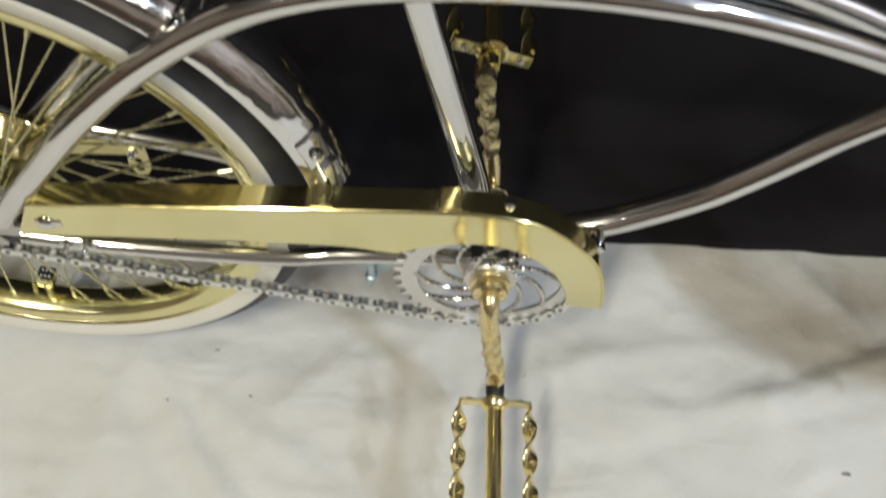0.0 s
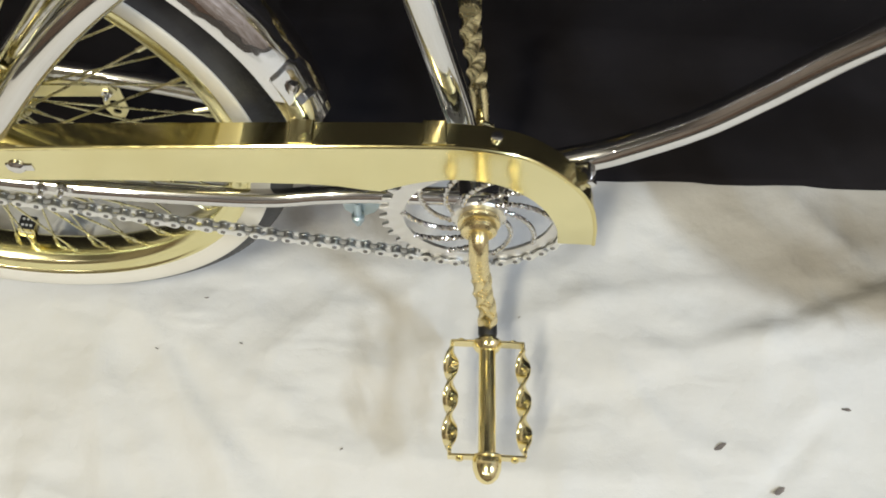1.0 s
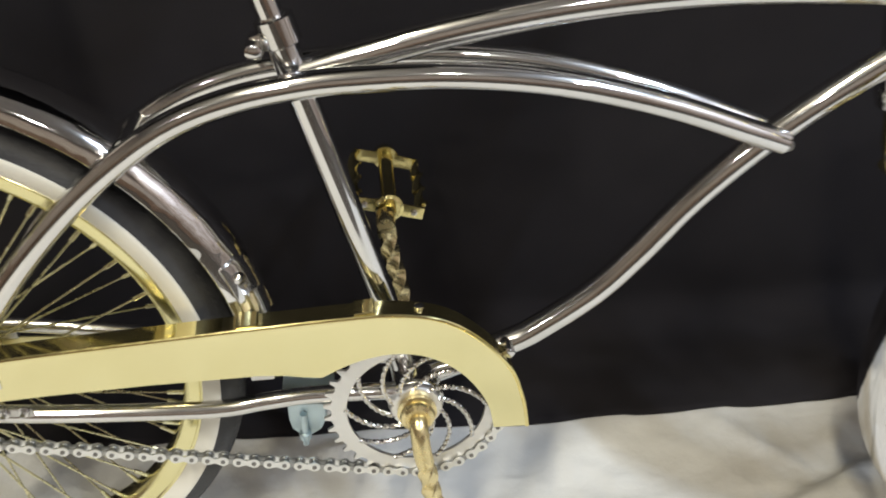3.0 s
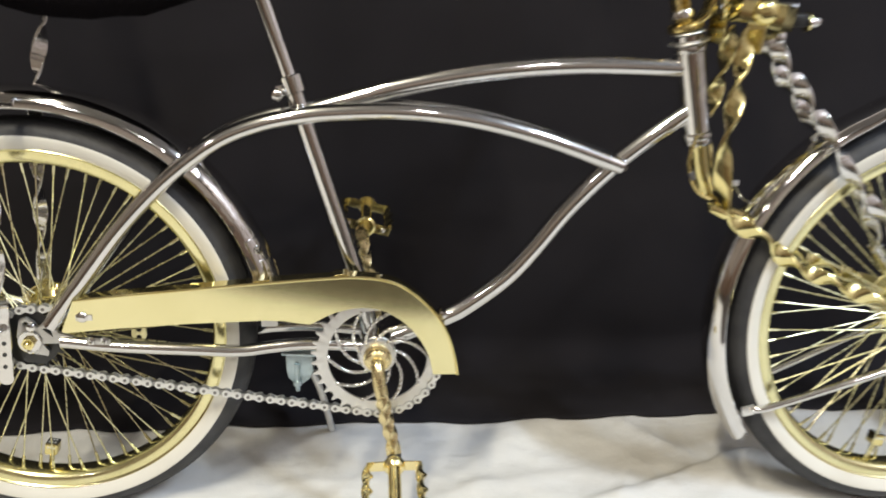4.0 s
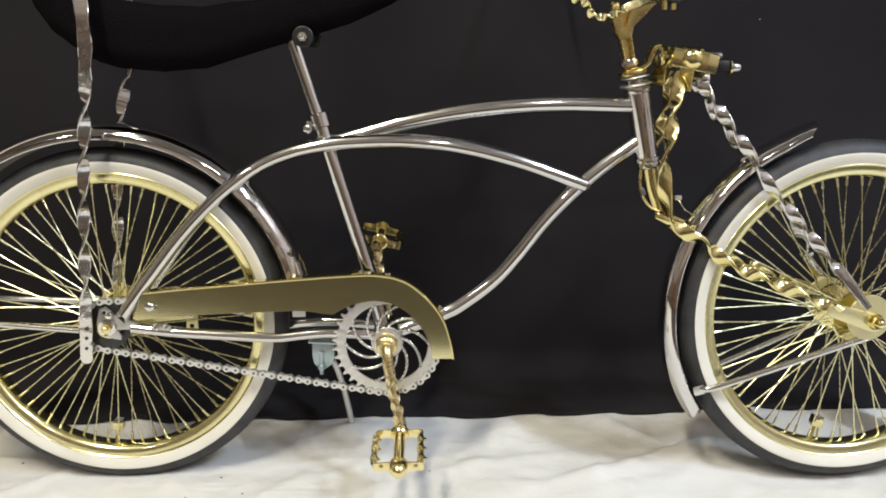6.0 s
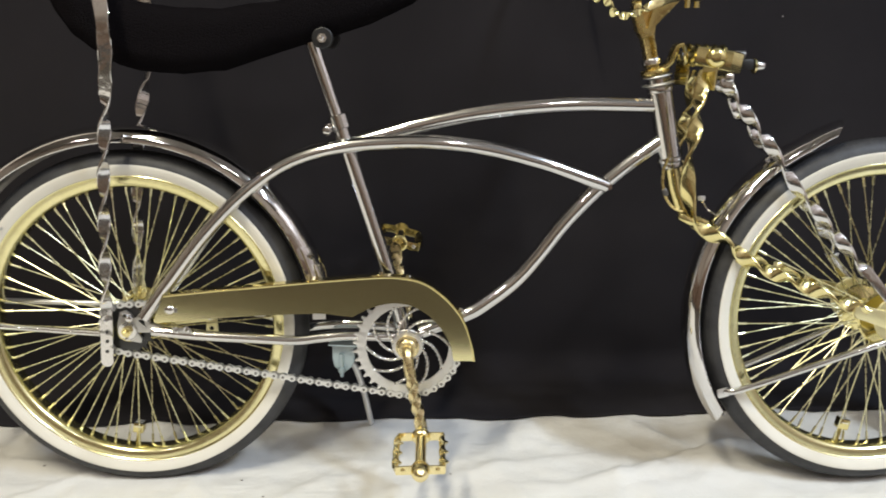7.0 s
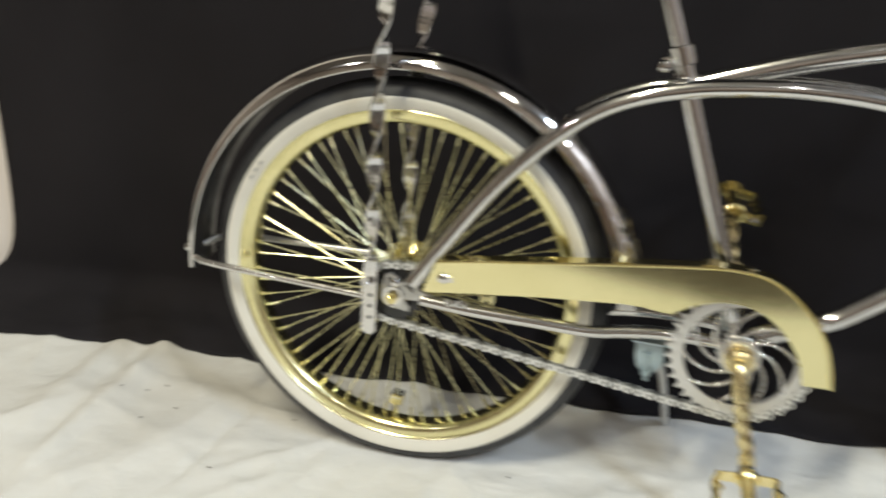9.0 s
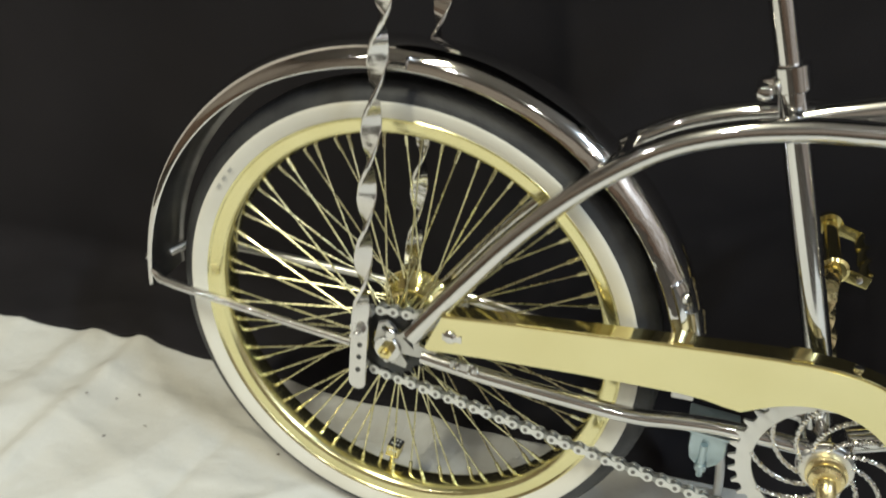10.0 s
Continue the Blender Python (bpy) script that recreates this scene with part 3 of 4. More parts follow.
def build_sissy_bar():
    """Two flat bars, twisted half way up, joined over the seat's tail."""
    bar = None
    for s in (-1, 1):
        y = s * 0.046
        line = spline([(-0.0256, y, 0.2028), (-0.0175, y, 0.2859), (-0.0089, y, 0.3922), (-0.0018, y, 0.4682), (0.0068, s * 0.049, 0.5289), (0.0160, s * 0.058, 0.5745), (0.0230, s * 0.066, 0.6251), (0.0225, s * 0.068, 0.6808), (0.012, s * 0.066, 0.74), (-0.01, y * 0.9, 0.80)], 12)
        line = [p + Vector((0.014 if s > 0 else 0.0022 * max(0.0, 1 - (p.z - 0.20) / 0.10), 0, 0)) for p in line]

        def section(u):
            lo, hi = (0.110, 0.598) if s < 0 else (0.160, 0.660)
            k = min(max((u - lo) / (hi - lo), 0), 1)
            w = 0.0172
            if u > 0.62:
                w = 0.0178
            return bar2(0.0040, w, 0.0012, 2 * math.pi * 2.5 * k + (0.30 * math.sin(75 * u) if u > 0.62 else 0))
        leg = part("sissy_bar" if s < 0 else "sissy_leg", sweep(bmesh.new(), line, section), CHROME_WAVY, bicycle if s < 0 else bar, "twisted flat chrome sissy bar")
        if s < 0:
            bar = leg
            foot = bmesh.new()
            lathe([(0.0087, -0.0017), (0.0087, 0.0017)], (-0.0232, y, 0.2034), 20, bm=foot)
            part("foot_end", foot, CHROME_WAVY, bar)
            # black discs stand in for the shaded insides of three holes
            for z in (0.222, 0.2365, 0.250):
                part("mount_hole", lathe([(0.0024, -0.0005), (0.0024, 0.0005)], (-0.0216 + (z - 0.222) * 0.1, y - 0.0022, z - 0.005), 14), PIP_BLACK, bar, "black disc for a mounting hole's dark inside")
            part("mount_bolt", hex_nut((-0.0180, y - 0.003, 0.262), 0.0052, 0.004), CHROME, bar)
    top = tube(spline([(-0.01, -0.0414, 0.80), (-0.018, -0.026, 0.83), (-0.02, 0, 0.84), (-0.010, 0.026, 0.83), (0.002, 0.0414, 0.80)]), 0.005, 12, ref=(1, 0, 0))
    part("sissy_loop", top, CHROME, bar)


class Fender:
    """A rolled fender round a wheel: its arch, its arched section and the slant of its cut ends."""

    def __init__(self, cx, cz, r, a0, a1, width, deep, flare=0.0, slant=(0.0, 0.0), taper=0.0):
        self.cx, self.cz, self.r, self.a0, self.a1 = cx, cz, r, a0, a1
        self.width, self.deep, self.flare, self.slant, self.taper = width, deep, flare, slant, taper

    def at(self, u, v, lift=0.0):
        """A place on it: u along the arch, v across from -1 to 1, lifted off the outer face."""
        bow = 1 - math.cos(v * math.pi / 2)
        a = self.a0 + (self.a1 - self.a0) * u + bow * (self.slant[0] * max(0, 1 - u / 0.15) + self.slant[1] * max(0, (u - 0.85) / 0.15))
        q = self.r + self.flare * max(0, u - 0.9) * 10 - self.deep * (1 - self.taper * max(0.0, (u - 0.55) / 0.45)) * bow - (0.0015 if abs(v) > 0.99 else 0) + lift
        w = self.width / 2 * math.sin(v * math.pi / 2 * 0.98)
        return Vector((self.cx + q * math.cos(radians(a)), w * (1 + lift * 25), self.cz + q * math.sin(radians(a))))

    def mesh(self, steps=110, n=17):
        bm, rings = bmesh.new(), []
        for i in range(steps + 1):
            u = i / steps
            across = [k / (n - 1) * 2 - 1 for k in range(n)]
            ring = [bm.verts.new(self.at(u, v)) for v in across] + [bm.verts.new(self.at(u, v, -0.0012)) for v in reversed(across)]
            rings.append(ring)
        m = len(rings[0])
        for a, b in zip(rings, rings[1:]):
            for k in range(m):
                f = bm.faces.new((a[k], a[(k + 1) % m], b[(k + 1) % m], b[k]))
                # inner faces take the darker slot: shade under the arch, set by colour
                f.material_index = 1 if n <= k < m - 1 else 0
        bm.faces.new(rings[0])
        bm.faces.new(rings[-1][::-1])
        return bm

    def patch(self, u0, u1, v0, v1, lift, corner=0.35, n=12):
        """A thin plate lying on the outer face, with one rounded end."""
        bm, rings = bmesh.new(), []
        for i in range(n + 1):
            f = i / n
            round_off = corner * (1 - math.sqrt(max(0.0, 1 - max(0.0, (f - 0.6) / 0.4) ** 2))) * (v1 - v0)
            across = [v0 + (v1 - round_off - v0) * k / 8 for k in range(9)]
            u = u0 + (u1 - u0) * f
            rings.append([bm.verts.new(self.at(u, v, lift)) for v in across] + [bm.verts.new(self.at(u, v, 0.0002)) for v in reversed(across)])
        m = len(rings[0])
        for a, b in zip(rings, rings[1:]):
            for k in range(m):
                bm.faces.new((a[k], a[(k + 1) % m], b[(k + 1) % m], b[k]))
        bm.faces.new(rings[0])
        bm.faces.new(rings[-1][::-1])
        return bm


def build_fenders():
    arch = Fender(0.0054, 0.2451, 0.2765, 10.5, 181.5, 0.0570, 0.0197, 0.0, (0.0, -2.0), 0.60)
    rear = part("rear_fender", arch.mesh(), CHROME_ROLLED, bicycle, "arched polished chrome rear fender", Matrix.Translation((0, 0.003, 0)))
    # dark inside of the arch, standing in for its shade
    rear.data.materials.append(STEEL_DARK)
    for s in (-1, 1):
        line = [(-0.268, -0.012, 0.259), (-0.252, -0.030, 0.262), (-0.225, -0.036, 0.258), (-0.100, -0.040, 0.246), (-0.032, -0.042, 0.240)]
        if s > 0:
            line = [(-0.268, 0.016, 0.262), (-0.250, 0.034, 0.268), (-0.225, 0.046, 0.266), (-0.100, 0.054, 0.2575), (-0.020, 0.056, 0.2530)]
        rod = tube(spline(line), 0.0042, 12)
        part("fender_stay", rod, CHROME_DULL if s > 0 else CHROME_WAVY, rear)
    part("stay_bolt", lathe([(0.004, 0.006), (0.0055, 0.002), (0.0055, -0.006), (0.003, -0.008)], (-0.277, 0, 0.263), 12, axis="x"), CHROME, rear)
    clip = block((0.010, 0.020, 0.008), (0.266, -0.010, 0.294), 0.002, pose(0, 0, 0, 0, -14, 0))
    lathe([(0.004, -0.026), (0.005, -0.024), (0.005, -0.018)], (0.266, 0, 0.296), 12, bm=clip)
    part("fender_clip", clip, CHROME, rear)
    part("fender_tab", arch.patch(0.010, 0.075, -0.86, -0.10, 0.0022), CHROME, rear, "flat chrome fender bracket")
    bent = arch.patch(0.012, 0.042, -0.70, -0.25, 0.0060, 0.6)
    part("tab_fold", bent, CHROME, rear)
    part("tab_bolt", lathe([(0.0050, 0.001), (0.0050, -0.0012), (0.0042, -0.0026), (0.0020, -0.0030)], (0, 0, 0), 8), CHROME, rear, "bolt head", Matrix.Translation(arch.at(0.058, -0.62, 0.0030)) @ pose(0, 0, 0, 0, -19, 63))
    front = part("front_fender", Fender(-0.0030, 0.0036, 0.2648, 215.0, 102.5, 0.0500, 0.0140, 0.005, (-3.0, 4.0)).mesh(), CHROME_ROLLED, bicycle, "polished chrome front fender", Matrix.Translation(FRONT) @ pose(0, 0, 0, -2.3, 0, 2.2))
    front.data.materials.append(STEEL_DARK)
    for s in (-1, 1):
        rod = tube(spline([(-0.214, s * 0.026, -0.098), (-0.199, s * 0.033, -0.095), (-0.135, s * 0.040, -0.073), (-0.036, s * 0.050, -0.037), (0.006, s * 0.055, -0.022)]), 0.0048, 12)
        part("fender_stay", rod, CHROME, front)
        part("stay_end", block((0.016, 0.004, 0.013), (-0.216, s * 0.027, -0.100), 0.002, pose(0, 0, 0, 0, -12, 0)), CHROME_DULL, front)
    for a in (197, 212):
        part("rivet", lathe([(0.0022, 0.0), (0.0022, -0.002)], (0.2510 * math.cos(radians(a)), -0.0225, 0.2510 * math.sin(radians(a))), 10), STEEL_DARK, front)


FRONT = (1.0355, -0.0330, 0.2460)       # front wheel centre
REAR = (0.0065, 0.006, 0.2450)            # rear wheel centre


def tyre_mesh():
    prof = []
    for k in range(25):
        a = radians(-28 + 236 * k / 24)
        prof.append((0.2195 + 0.0225 * math.sin(a), (0.0200 if math.sin(a) < 0.17 else 0.0222) * math.cos(a)))
    return lathe(prof, seg=144, closed=True)


def whitewall_mesh(s):
    """The white sidewall: a shallow cone that bulges out towards the tread."""
    prof = []
    for r in (0.2085, 0.2092, 0.2120, 0.2150, 0.2180, 0.2210, 0.2232, 0.2242):
        k = (r - 0.2085) / 0.0157
        prof.append((r, s * (0.0185 + 0.0046 * math.sin(k * math.pi / 2) - 0.0004 * (k > 0.99))))
    prof += [(r, y - s * 0.0030) for r, y in reversed(prof)]
    return lathe(prof, seg=144, closed=True)


def tread_mesh():
    """Low raised blocks in five rows round the tyre."""
    bm = bmesh.new()
    for j, (a0, w) in enumerate(((90, 0.006), (70, 0.005), (110, 0.005), (55, 0.0040), (125, 0.0040))):
        for i in range(180):
            t = 2 * math.pi * (i + 0.5 * (j % 2)) / 180
            a = radians(a0)
            r, y = 0.2195 + 0.0226 * math.sin(a), 0.0223 * math.cos(a)
            out, side = Vector((math.sin(a), math.cos(a))), Vector((math.cos(a), -math.sin(a)))
            vs = []
            for lift, size in ((0.0, 1.0), (0.00022, 0.75)):
                for du, dv in ((-1, -1), (1, -1), (1, 1), (-1, 1)):
                    q = Vector((r, y)) + out * lift + side * (dv * w / 2 * size)
                    tt = t + du * 0.0030 * size / r + 0.006 * dv
                    vs.append(bm.verts.new((q.x * math.cos(tt), q.y, q.x * math.sin(tt))))
            bm.faces.new(vs[4:])
            for k in range(4):
                bm.faces.new((vs[k], vs[(k + 1) % 4], vs[4 + (k + 1) % 4], vs[4 + k]))
    return bm


def spoke_mesh(side, way, flange):
    """A thin spoke with its bent nipple: from the hub's flange to the rim, at the rim angle nought."""
    a = way * radians(12)
    hub = Vector((flange * math.cos(a), side * 0.026, flange * math.sin(a)))
    rim = Vector((0.1920, side * 0.003, 0.0))
    bm = tube([hub, rim], 0.00092, 6, ref=(0.3, 1, 0.2))
    d = (rim - hub).normalized()
    tube([rim - d * 0.014, rim - d * 0.0115, rim + d * 0.002], 0.0019, 8, bm, ref=(0.3, 1, 0.2))
    return bm


def build_wheel(name, centre, m, hub_profile, flange, dice_angle, label, shift):
    # the lip, the broad sloping face and the inner wall that carries the nipples, on both sides
    face = [(0.2084, 0.0172), (0.2094, 0.0186), (0.2086, 0.0192), (0.2074, 0.0186), (0.2062, 0.0170), (0.2030, 0.0166), (0.1985, 0.0160), (0.1955, 0.0148), (0.1934, 0.0120), (0.1914, 0.0070), (0.1906, 0.0)]
    rim_prof = [(r, -y) for r, y in face] + face[-2::-1] + [(0.2055, 0.0120), (0.2020, 0.0080), (0.2020, -0.0080), (0.2055, -0.0120)]
    wheel = part(name, lathe(rim_prof, seg=144, closed=True), GOLD_RIM, bicycle, label, Matrix.Translation(centre) @ m)
    part("tyre", tyre_mesh(), RUBBER, wheel, "black rubber tyre")
    part("tread", tread_mesh(), RUBBER, wheel)
    for s in (-1, 1):
        part("whitewall", whitewall_mesh(s), WHITEWALL, wheel, "cream white tyre sidewall")
    part("hub", lathe(hub_profile, seg=40), GOLD, wheel, "gold plated hub")
    shared = {}
    for i in range(68):
        side, way = (1 if i % 2 else -1), (1 if (i // 2) % 2 else -1)
        key = (side, way)
        if key not in shared:
            shared[key] = finish("spoke", spoke_mesh(side, way, flange), GOLD_SPOKE)
        ob = new("spoke", shared[key])
        ob.parent = wheel
        ob.matrix_basis = pose(0, 0, 0, 0, -(i * 360 / 68 + shift), 0)
    a = radians(dice_angle)
    dm = Matrix.Translation((0.1665 * math.cos(a), 0.006, 0.1665 * math.sin(a))) @ pose(0, 0, 0, 0, -dice_angle - 90 + 6, 0)
    dice = part("valve_cap", block((0.0150, 0.0150, 0.0150), (0, 0, 0), 0.0016), GOLD, wheel, "gold dice-shaped valve cap", dm)
    part("cap_face", block((0.0132, 0.0132, 0.0010), (0, 0, 0.0075), 0.0003), PIP_BLACK, dice)
    for dx in (-0.0035, 0, 0.0035):
        for dy in (-0.003, 0.003):
            part("pip", lathe([(0.0012, 0.0078), (0.0012, 0.0084)], (dx, dy, 0), 8, axis="z"), PIP_WHITE, dice)
    for dx in (-0.0035, 0, 0.0035):
        part("pip", lathe([(0.0012, -0.0074), (0.0012, -0.0078)], (dx, 0, 0.0025), 8), PIP_WHITE, dice)
    part("valve_stem", tube([(0, 0, -0.006), (0, 0, -0.026)], 0.003, 10), GOLD, dice)
    return wheel


def build_wheels():
    rear_hub = [(0.008, -0.044), (0.018, -0.043), (0.019, -0.033), (0.0315, -0.031), (0.0325, -0.0275), (0.0310, -0.0245), (0.019, -0.021), (0.0185, -0.010), (0.0205, 0.010), (0.027, 0.021),
                (0.0385, 0.0275), (0.0405, 0.0310), (0.0385, 0.0345), (0.026, 0.0370), (0.022, 0.046), (0.008, 0.048)]
    front_hub = [(0.006, -0.050), (0.010, -0.046), (0.012, -0.034), (0.0345, -0.0335), (0.0365, -0.031), (0.0345, -0.027), (0.015, -0.022), (0.012, -0.010), (0.012, 0.010), (0.015, 0.022),
                 (0.0325, 0.027), (0.0338, 0.030), (0.0325, 0.033), (0.012, 0.034), (0.010, 0.046), (0.006, 0.050)]
    rear = build_wheel("rear_wheel", REAR, pose(0, 0, 0, 0, 0, 0), rear_hub, 0.0290, -95.7, "gold rear wheel with many thin gold spokes and a whitewall tyre", 0.5)
    for k in range(3):
        aa = radians(146 - 3 * k)
        part("sidewall_mark", block((0.0055, 0.0005, 0.0030), (0.2175 * math.cos(aa), -0.0229, 0.2175 * math.sin(aa)), 0.0002, pose(0, 0, 0, 0, 90 - math.degrees(aa), 0)), MARK_GREY, rear, "small grey moulded mark")
    nut = hex_nut((0.0005, -0.0510, -0.0005), 0.0072, 0.006, -0.001)
    lathe([(0.0045, 0.062), (0.0045, -0.054)], (0.0005, 0, -0.0005), 14, bm=nut)
    part("axle_nut", nut, GOLD, rear, "gold axle nut")
    part("lock_washer", lathe([(0.0060, -0.0490), (0.0125, -0.0492), (0.0130, -0.0500), (0.0122, -0.0512), (0.0060, -0.0514)], (0.0005, 0, -0.0005), 24), CHROME, rear, "chrome washer")
    front = build_wheel("front_wheel", FRONT, pose(0, 0, 0, -2.3, 0, 2.2), front_hub, 0.0300, -99.6, "gold front wheel with many thin gold spokes and a whitewall tyre", 2.65)
    nut = hex_nut((0.004, -0.072, 0.003), 0.0088, 0.008, 0.002)
    lathe([(0.0050, 0.080), (0.0050, -0.079), (0.0030, -0.080)], (0.004, 0, 0.003), 14, bm=nut)
    part("axle_nut", nut, GOLD, front, "gold axle nut")
    for d in (-0.058, 0.058):
        disc = lathe([(0.006, d - 0.002), (0.0300, d - 0.002), (0.0312, d), (0.0300, d + 0.002), (0.006, d + 0.002)], (0.002, 0, 0.006), 48)
        part("hub_disc", disc, BRUSHED_GOLD, front, "round flat gold hub disc")


def build_guard():
    top = spline([(0.0605, 0, 0.2955), (0.120, 0, 0.3003), (0.187, 0, 0.3046), (0.260, 0, 0.3094), (0.335, 0, 0.3133), (0.376, 0, 0.3130), (0.412, 0, 0.3042), (0.442, 0, 0.2815), (0.4645, 0, 0.2520), (0.4755, 0, 0.2200), (0.4805, 0, 0.1900)], 8)
    low = spline([(0.4520, 0, 0.1910), (0.4455, 0, 0.2190), (0.4270, 0, 0.2490), (0.4010, 0, 0.2695), (0.3720, 0, 0.2765), (0.3420, 0, 0.2715), (0.3140, 0, 0.2585)], 8)
    under = [Vector(p) for p in ((0.300, 0, 0.2605), (0.285, 0, 0.2635), (0.265, 0, 0.2650), (0.183, 0, 0.2640), (0.105, 0, 0.2610), (0.047, 0, 0.2575), (0.0445, 0, 0.2600))]
    face = plate([(p.x, p.z) for p in top + low + under], -0.0450, -0.0434, bevel=0.0)
    guard = part("chain_guard", face, GOLD_GUARD, bicycle, "polished gold chain guard", Matrix.Translation((0, -0.0062, -0.0008)) @ pose(0, 0, 0, 0, 0, 1.2))
    lip = sweep(bmesh.new(), [p + Vector((0, -0.0345, -0.0008)) for p in top], lambda u: bar2(0.0200, 0.0014, 0.0005, 0))
    part("guard_lip", lip, GOLD, guard)
    part("guard_bead", tube([p + Vector((0, -0.0436, -0.0010)) for p in top], 0.0019, 10), GOLD, guard, "bright rolled edge")
    for x, z in ((0.262, 0.3063), (0.350, 0.3105)):
        part("guard_tab", block((0.016, 0.019, 0.0024), (x, -0.0335, z + 0.0045), 0.0008, pose(0, 0, 0, 0, -2.5, 0)), GOLD, guard, "small bent metal tab")
    part("guard_tab_drop", block((0.018, 0.002, 0.012), (0.268, -0.036, 0.2600), 0.0008), CHROME_DULL, guard)
    screw = lathe([(0.0062, 0.0), (0.0062, -0.0012), (0.0045, -0.0030), (0.0020, -0.0036)], (0.068, -0.045, 0.2757), 18)
    block((0.018, 0.0012, 0.007), (0.070, -0.0454, 0.2752), 0.0005, bm=screw)
    part("guard_screw", screw, CHROME, guard)
    part("top_screw", lathe([(0.0040, 0.0), (0.0040, 0.0022), (0.002, 0.003)], (0.392, -0.033, 0.3108), 14, axis="z"), CHROME, guard)
    hook = block((0.010, 0.018, 0.008), (0.464, -0.026, 0.2600), 0.002, pose(0, 0, 0, 0, 40, 0))
    part("front_clip", hook, CHROME, guard)
    for x in (0.0740, 0.0880):
        part("guard_bolt", hex_nut((x, -0.0440, 0.2462), 0.0036, 0.0022), CHROME, guard, "small chrome bolt")
    part("stay_strap", block((0.026, 0.0016, 0.0075), (0.081, -0.0430, 0.2455), 0.0007, pose(0, 0, 0, 0, 5, 0)), STEEL_SATIN, guard)


def build_crankset():
    n, outline = 36, []
    for i in range(n):
        for du, r in ((0.0, 0.0700), (0.26, 0.0706), (0.42, 0.0765), (0.58, 0.0765), (0.74, 0.0706)):
            a = 2 * math.pi * (i + du) / n
            outline.append((RING[0] + r * math.cos(a), RING[1] + r * math.sin(a)))
    ring = part("chainring", plate(outline, -0.0345, -0.0315, [disc2(RING[0], RING[1], 0.0575, 56)], 0.0004), CHROME_DULL, bicycle, "satin chrome toothed chainring with twisted spokes")
    for i in range(10):
        a0 = radians(178 + 63 + 36 * i)
        pts = []
        for k in range(9):
            u = k / 8
            r, a = 0.0195 + 0.0395 * u, a0 - radians(63) * u ** 0.85
            pts.append((RING[0] + r * math.cos(a), -0.0335, RING[1] + r * math.sin(a)))
        part("twisted_spoke", twisted(spline(pts, 6), 0.0042, 0.0028, 4.5, c=0.0006), CHROME, ring)
    hub = lathe([(0.0205, -0.029), (0.0214, -0.0335), (0.0206, -0.0352), (0.0150, -0.0358)], (RING[0], 0, RING[1]), 36)
    part("ring_hub", hub, CHROME_DULL, ring)
    for s in (-1, 1):
        bm = bmesh.new()
        lathe([(0.0155, s * 0.036), (0.0164, s * 0.038), (0.0164, s * 0.0410), (0.0136, s * 0.0420), (0.0136, s * 0.0440), (0.0146, s * 0.0450), (0.0136, s * 0.0480), (0.0105, s * 0.0500)], (RING[0], 0, RING[1]), 28, bm=bm)
        tilt = -s
        lower = [(RING[0] + tilt * q[0], s * q[1], RING[1] - tilt * q[2]) for q in ((0.0, 0.042, 0.0), (0.0, 0.0510, 0.002), (0.0008, 0.0570, 0.010), (0.0022, 0.0605, 0.024), (0.0055, 0.0635, 0.042), (0.0085, 0.0670, 0.062), (0.0140, 0.0715, 0.084), (0.0170, 0.0760, 0.104 if s < 0 else 0.112))]

        def section(u):
            k = min(max((u - 0.42) / 0.5, 0), 1)
            if u < 0.40:
                return [(0.0077 * math.cos(2 * math.pi * q / 12), 0.0077 * math.sin(2 * math.pi * q / 12)) for q in range(12)]
            return bar2(0.0130, 0.0130, 0.0016, 2 * math.pi * 0.85 * k)
        sweep(bm, spline(lower, 12), section, ref=(1, 0, 0))
        arm = part("crank", bm, BRASS, bicycle, "twisted brass-gold crank arm")
        end = Vector(lower[-1])
        part("crank_sleeve", lathe([(0.0072, -0.011), (0.0082, -0.008), (0.0082, 0.008), (0.0072, 0.011)], end + Vector((tilt * 0.0002, s * 0.000, -tilt * 0.004)), 20), BLACK_PLASTIC if s < 0 else BRASS, arm, "black crank end" if s < 0 else "brass crank end")
        build_pedal(s, end + (Vector((0, 0, -0.005)) if s < 0 else Vector((0.004, 0, 0.007))), 0 if s < 0 else 14)


def pedal_plate(y0, y1):
    """An end plate: two flat ears on a round middle."""
    top = [(0.0120 * math.cos(radians(g)), 0.0120 * math.sin(radians(g)) + 0.001) for g in range(25, 156, 10)]
    low = [(0.0105 * math.cos(radians(g)), 0.0105 * math.sin(radians(g))) for g in range(215, 326, 10)]
    return plate([(0.0310, 0.0052), *top, (-0.0310, 0.0052), (-0.0310, -0.0062), *low, (0.0310, -0.0062)], y0, y1, (), 0.0005)


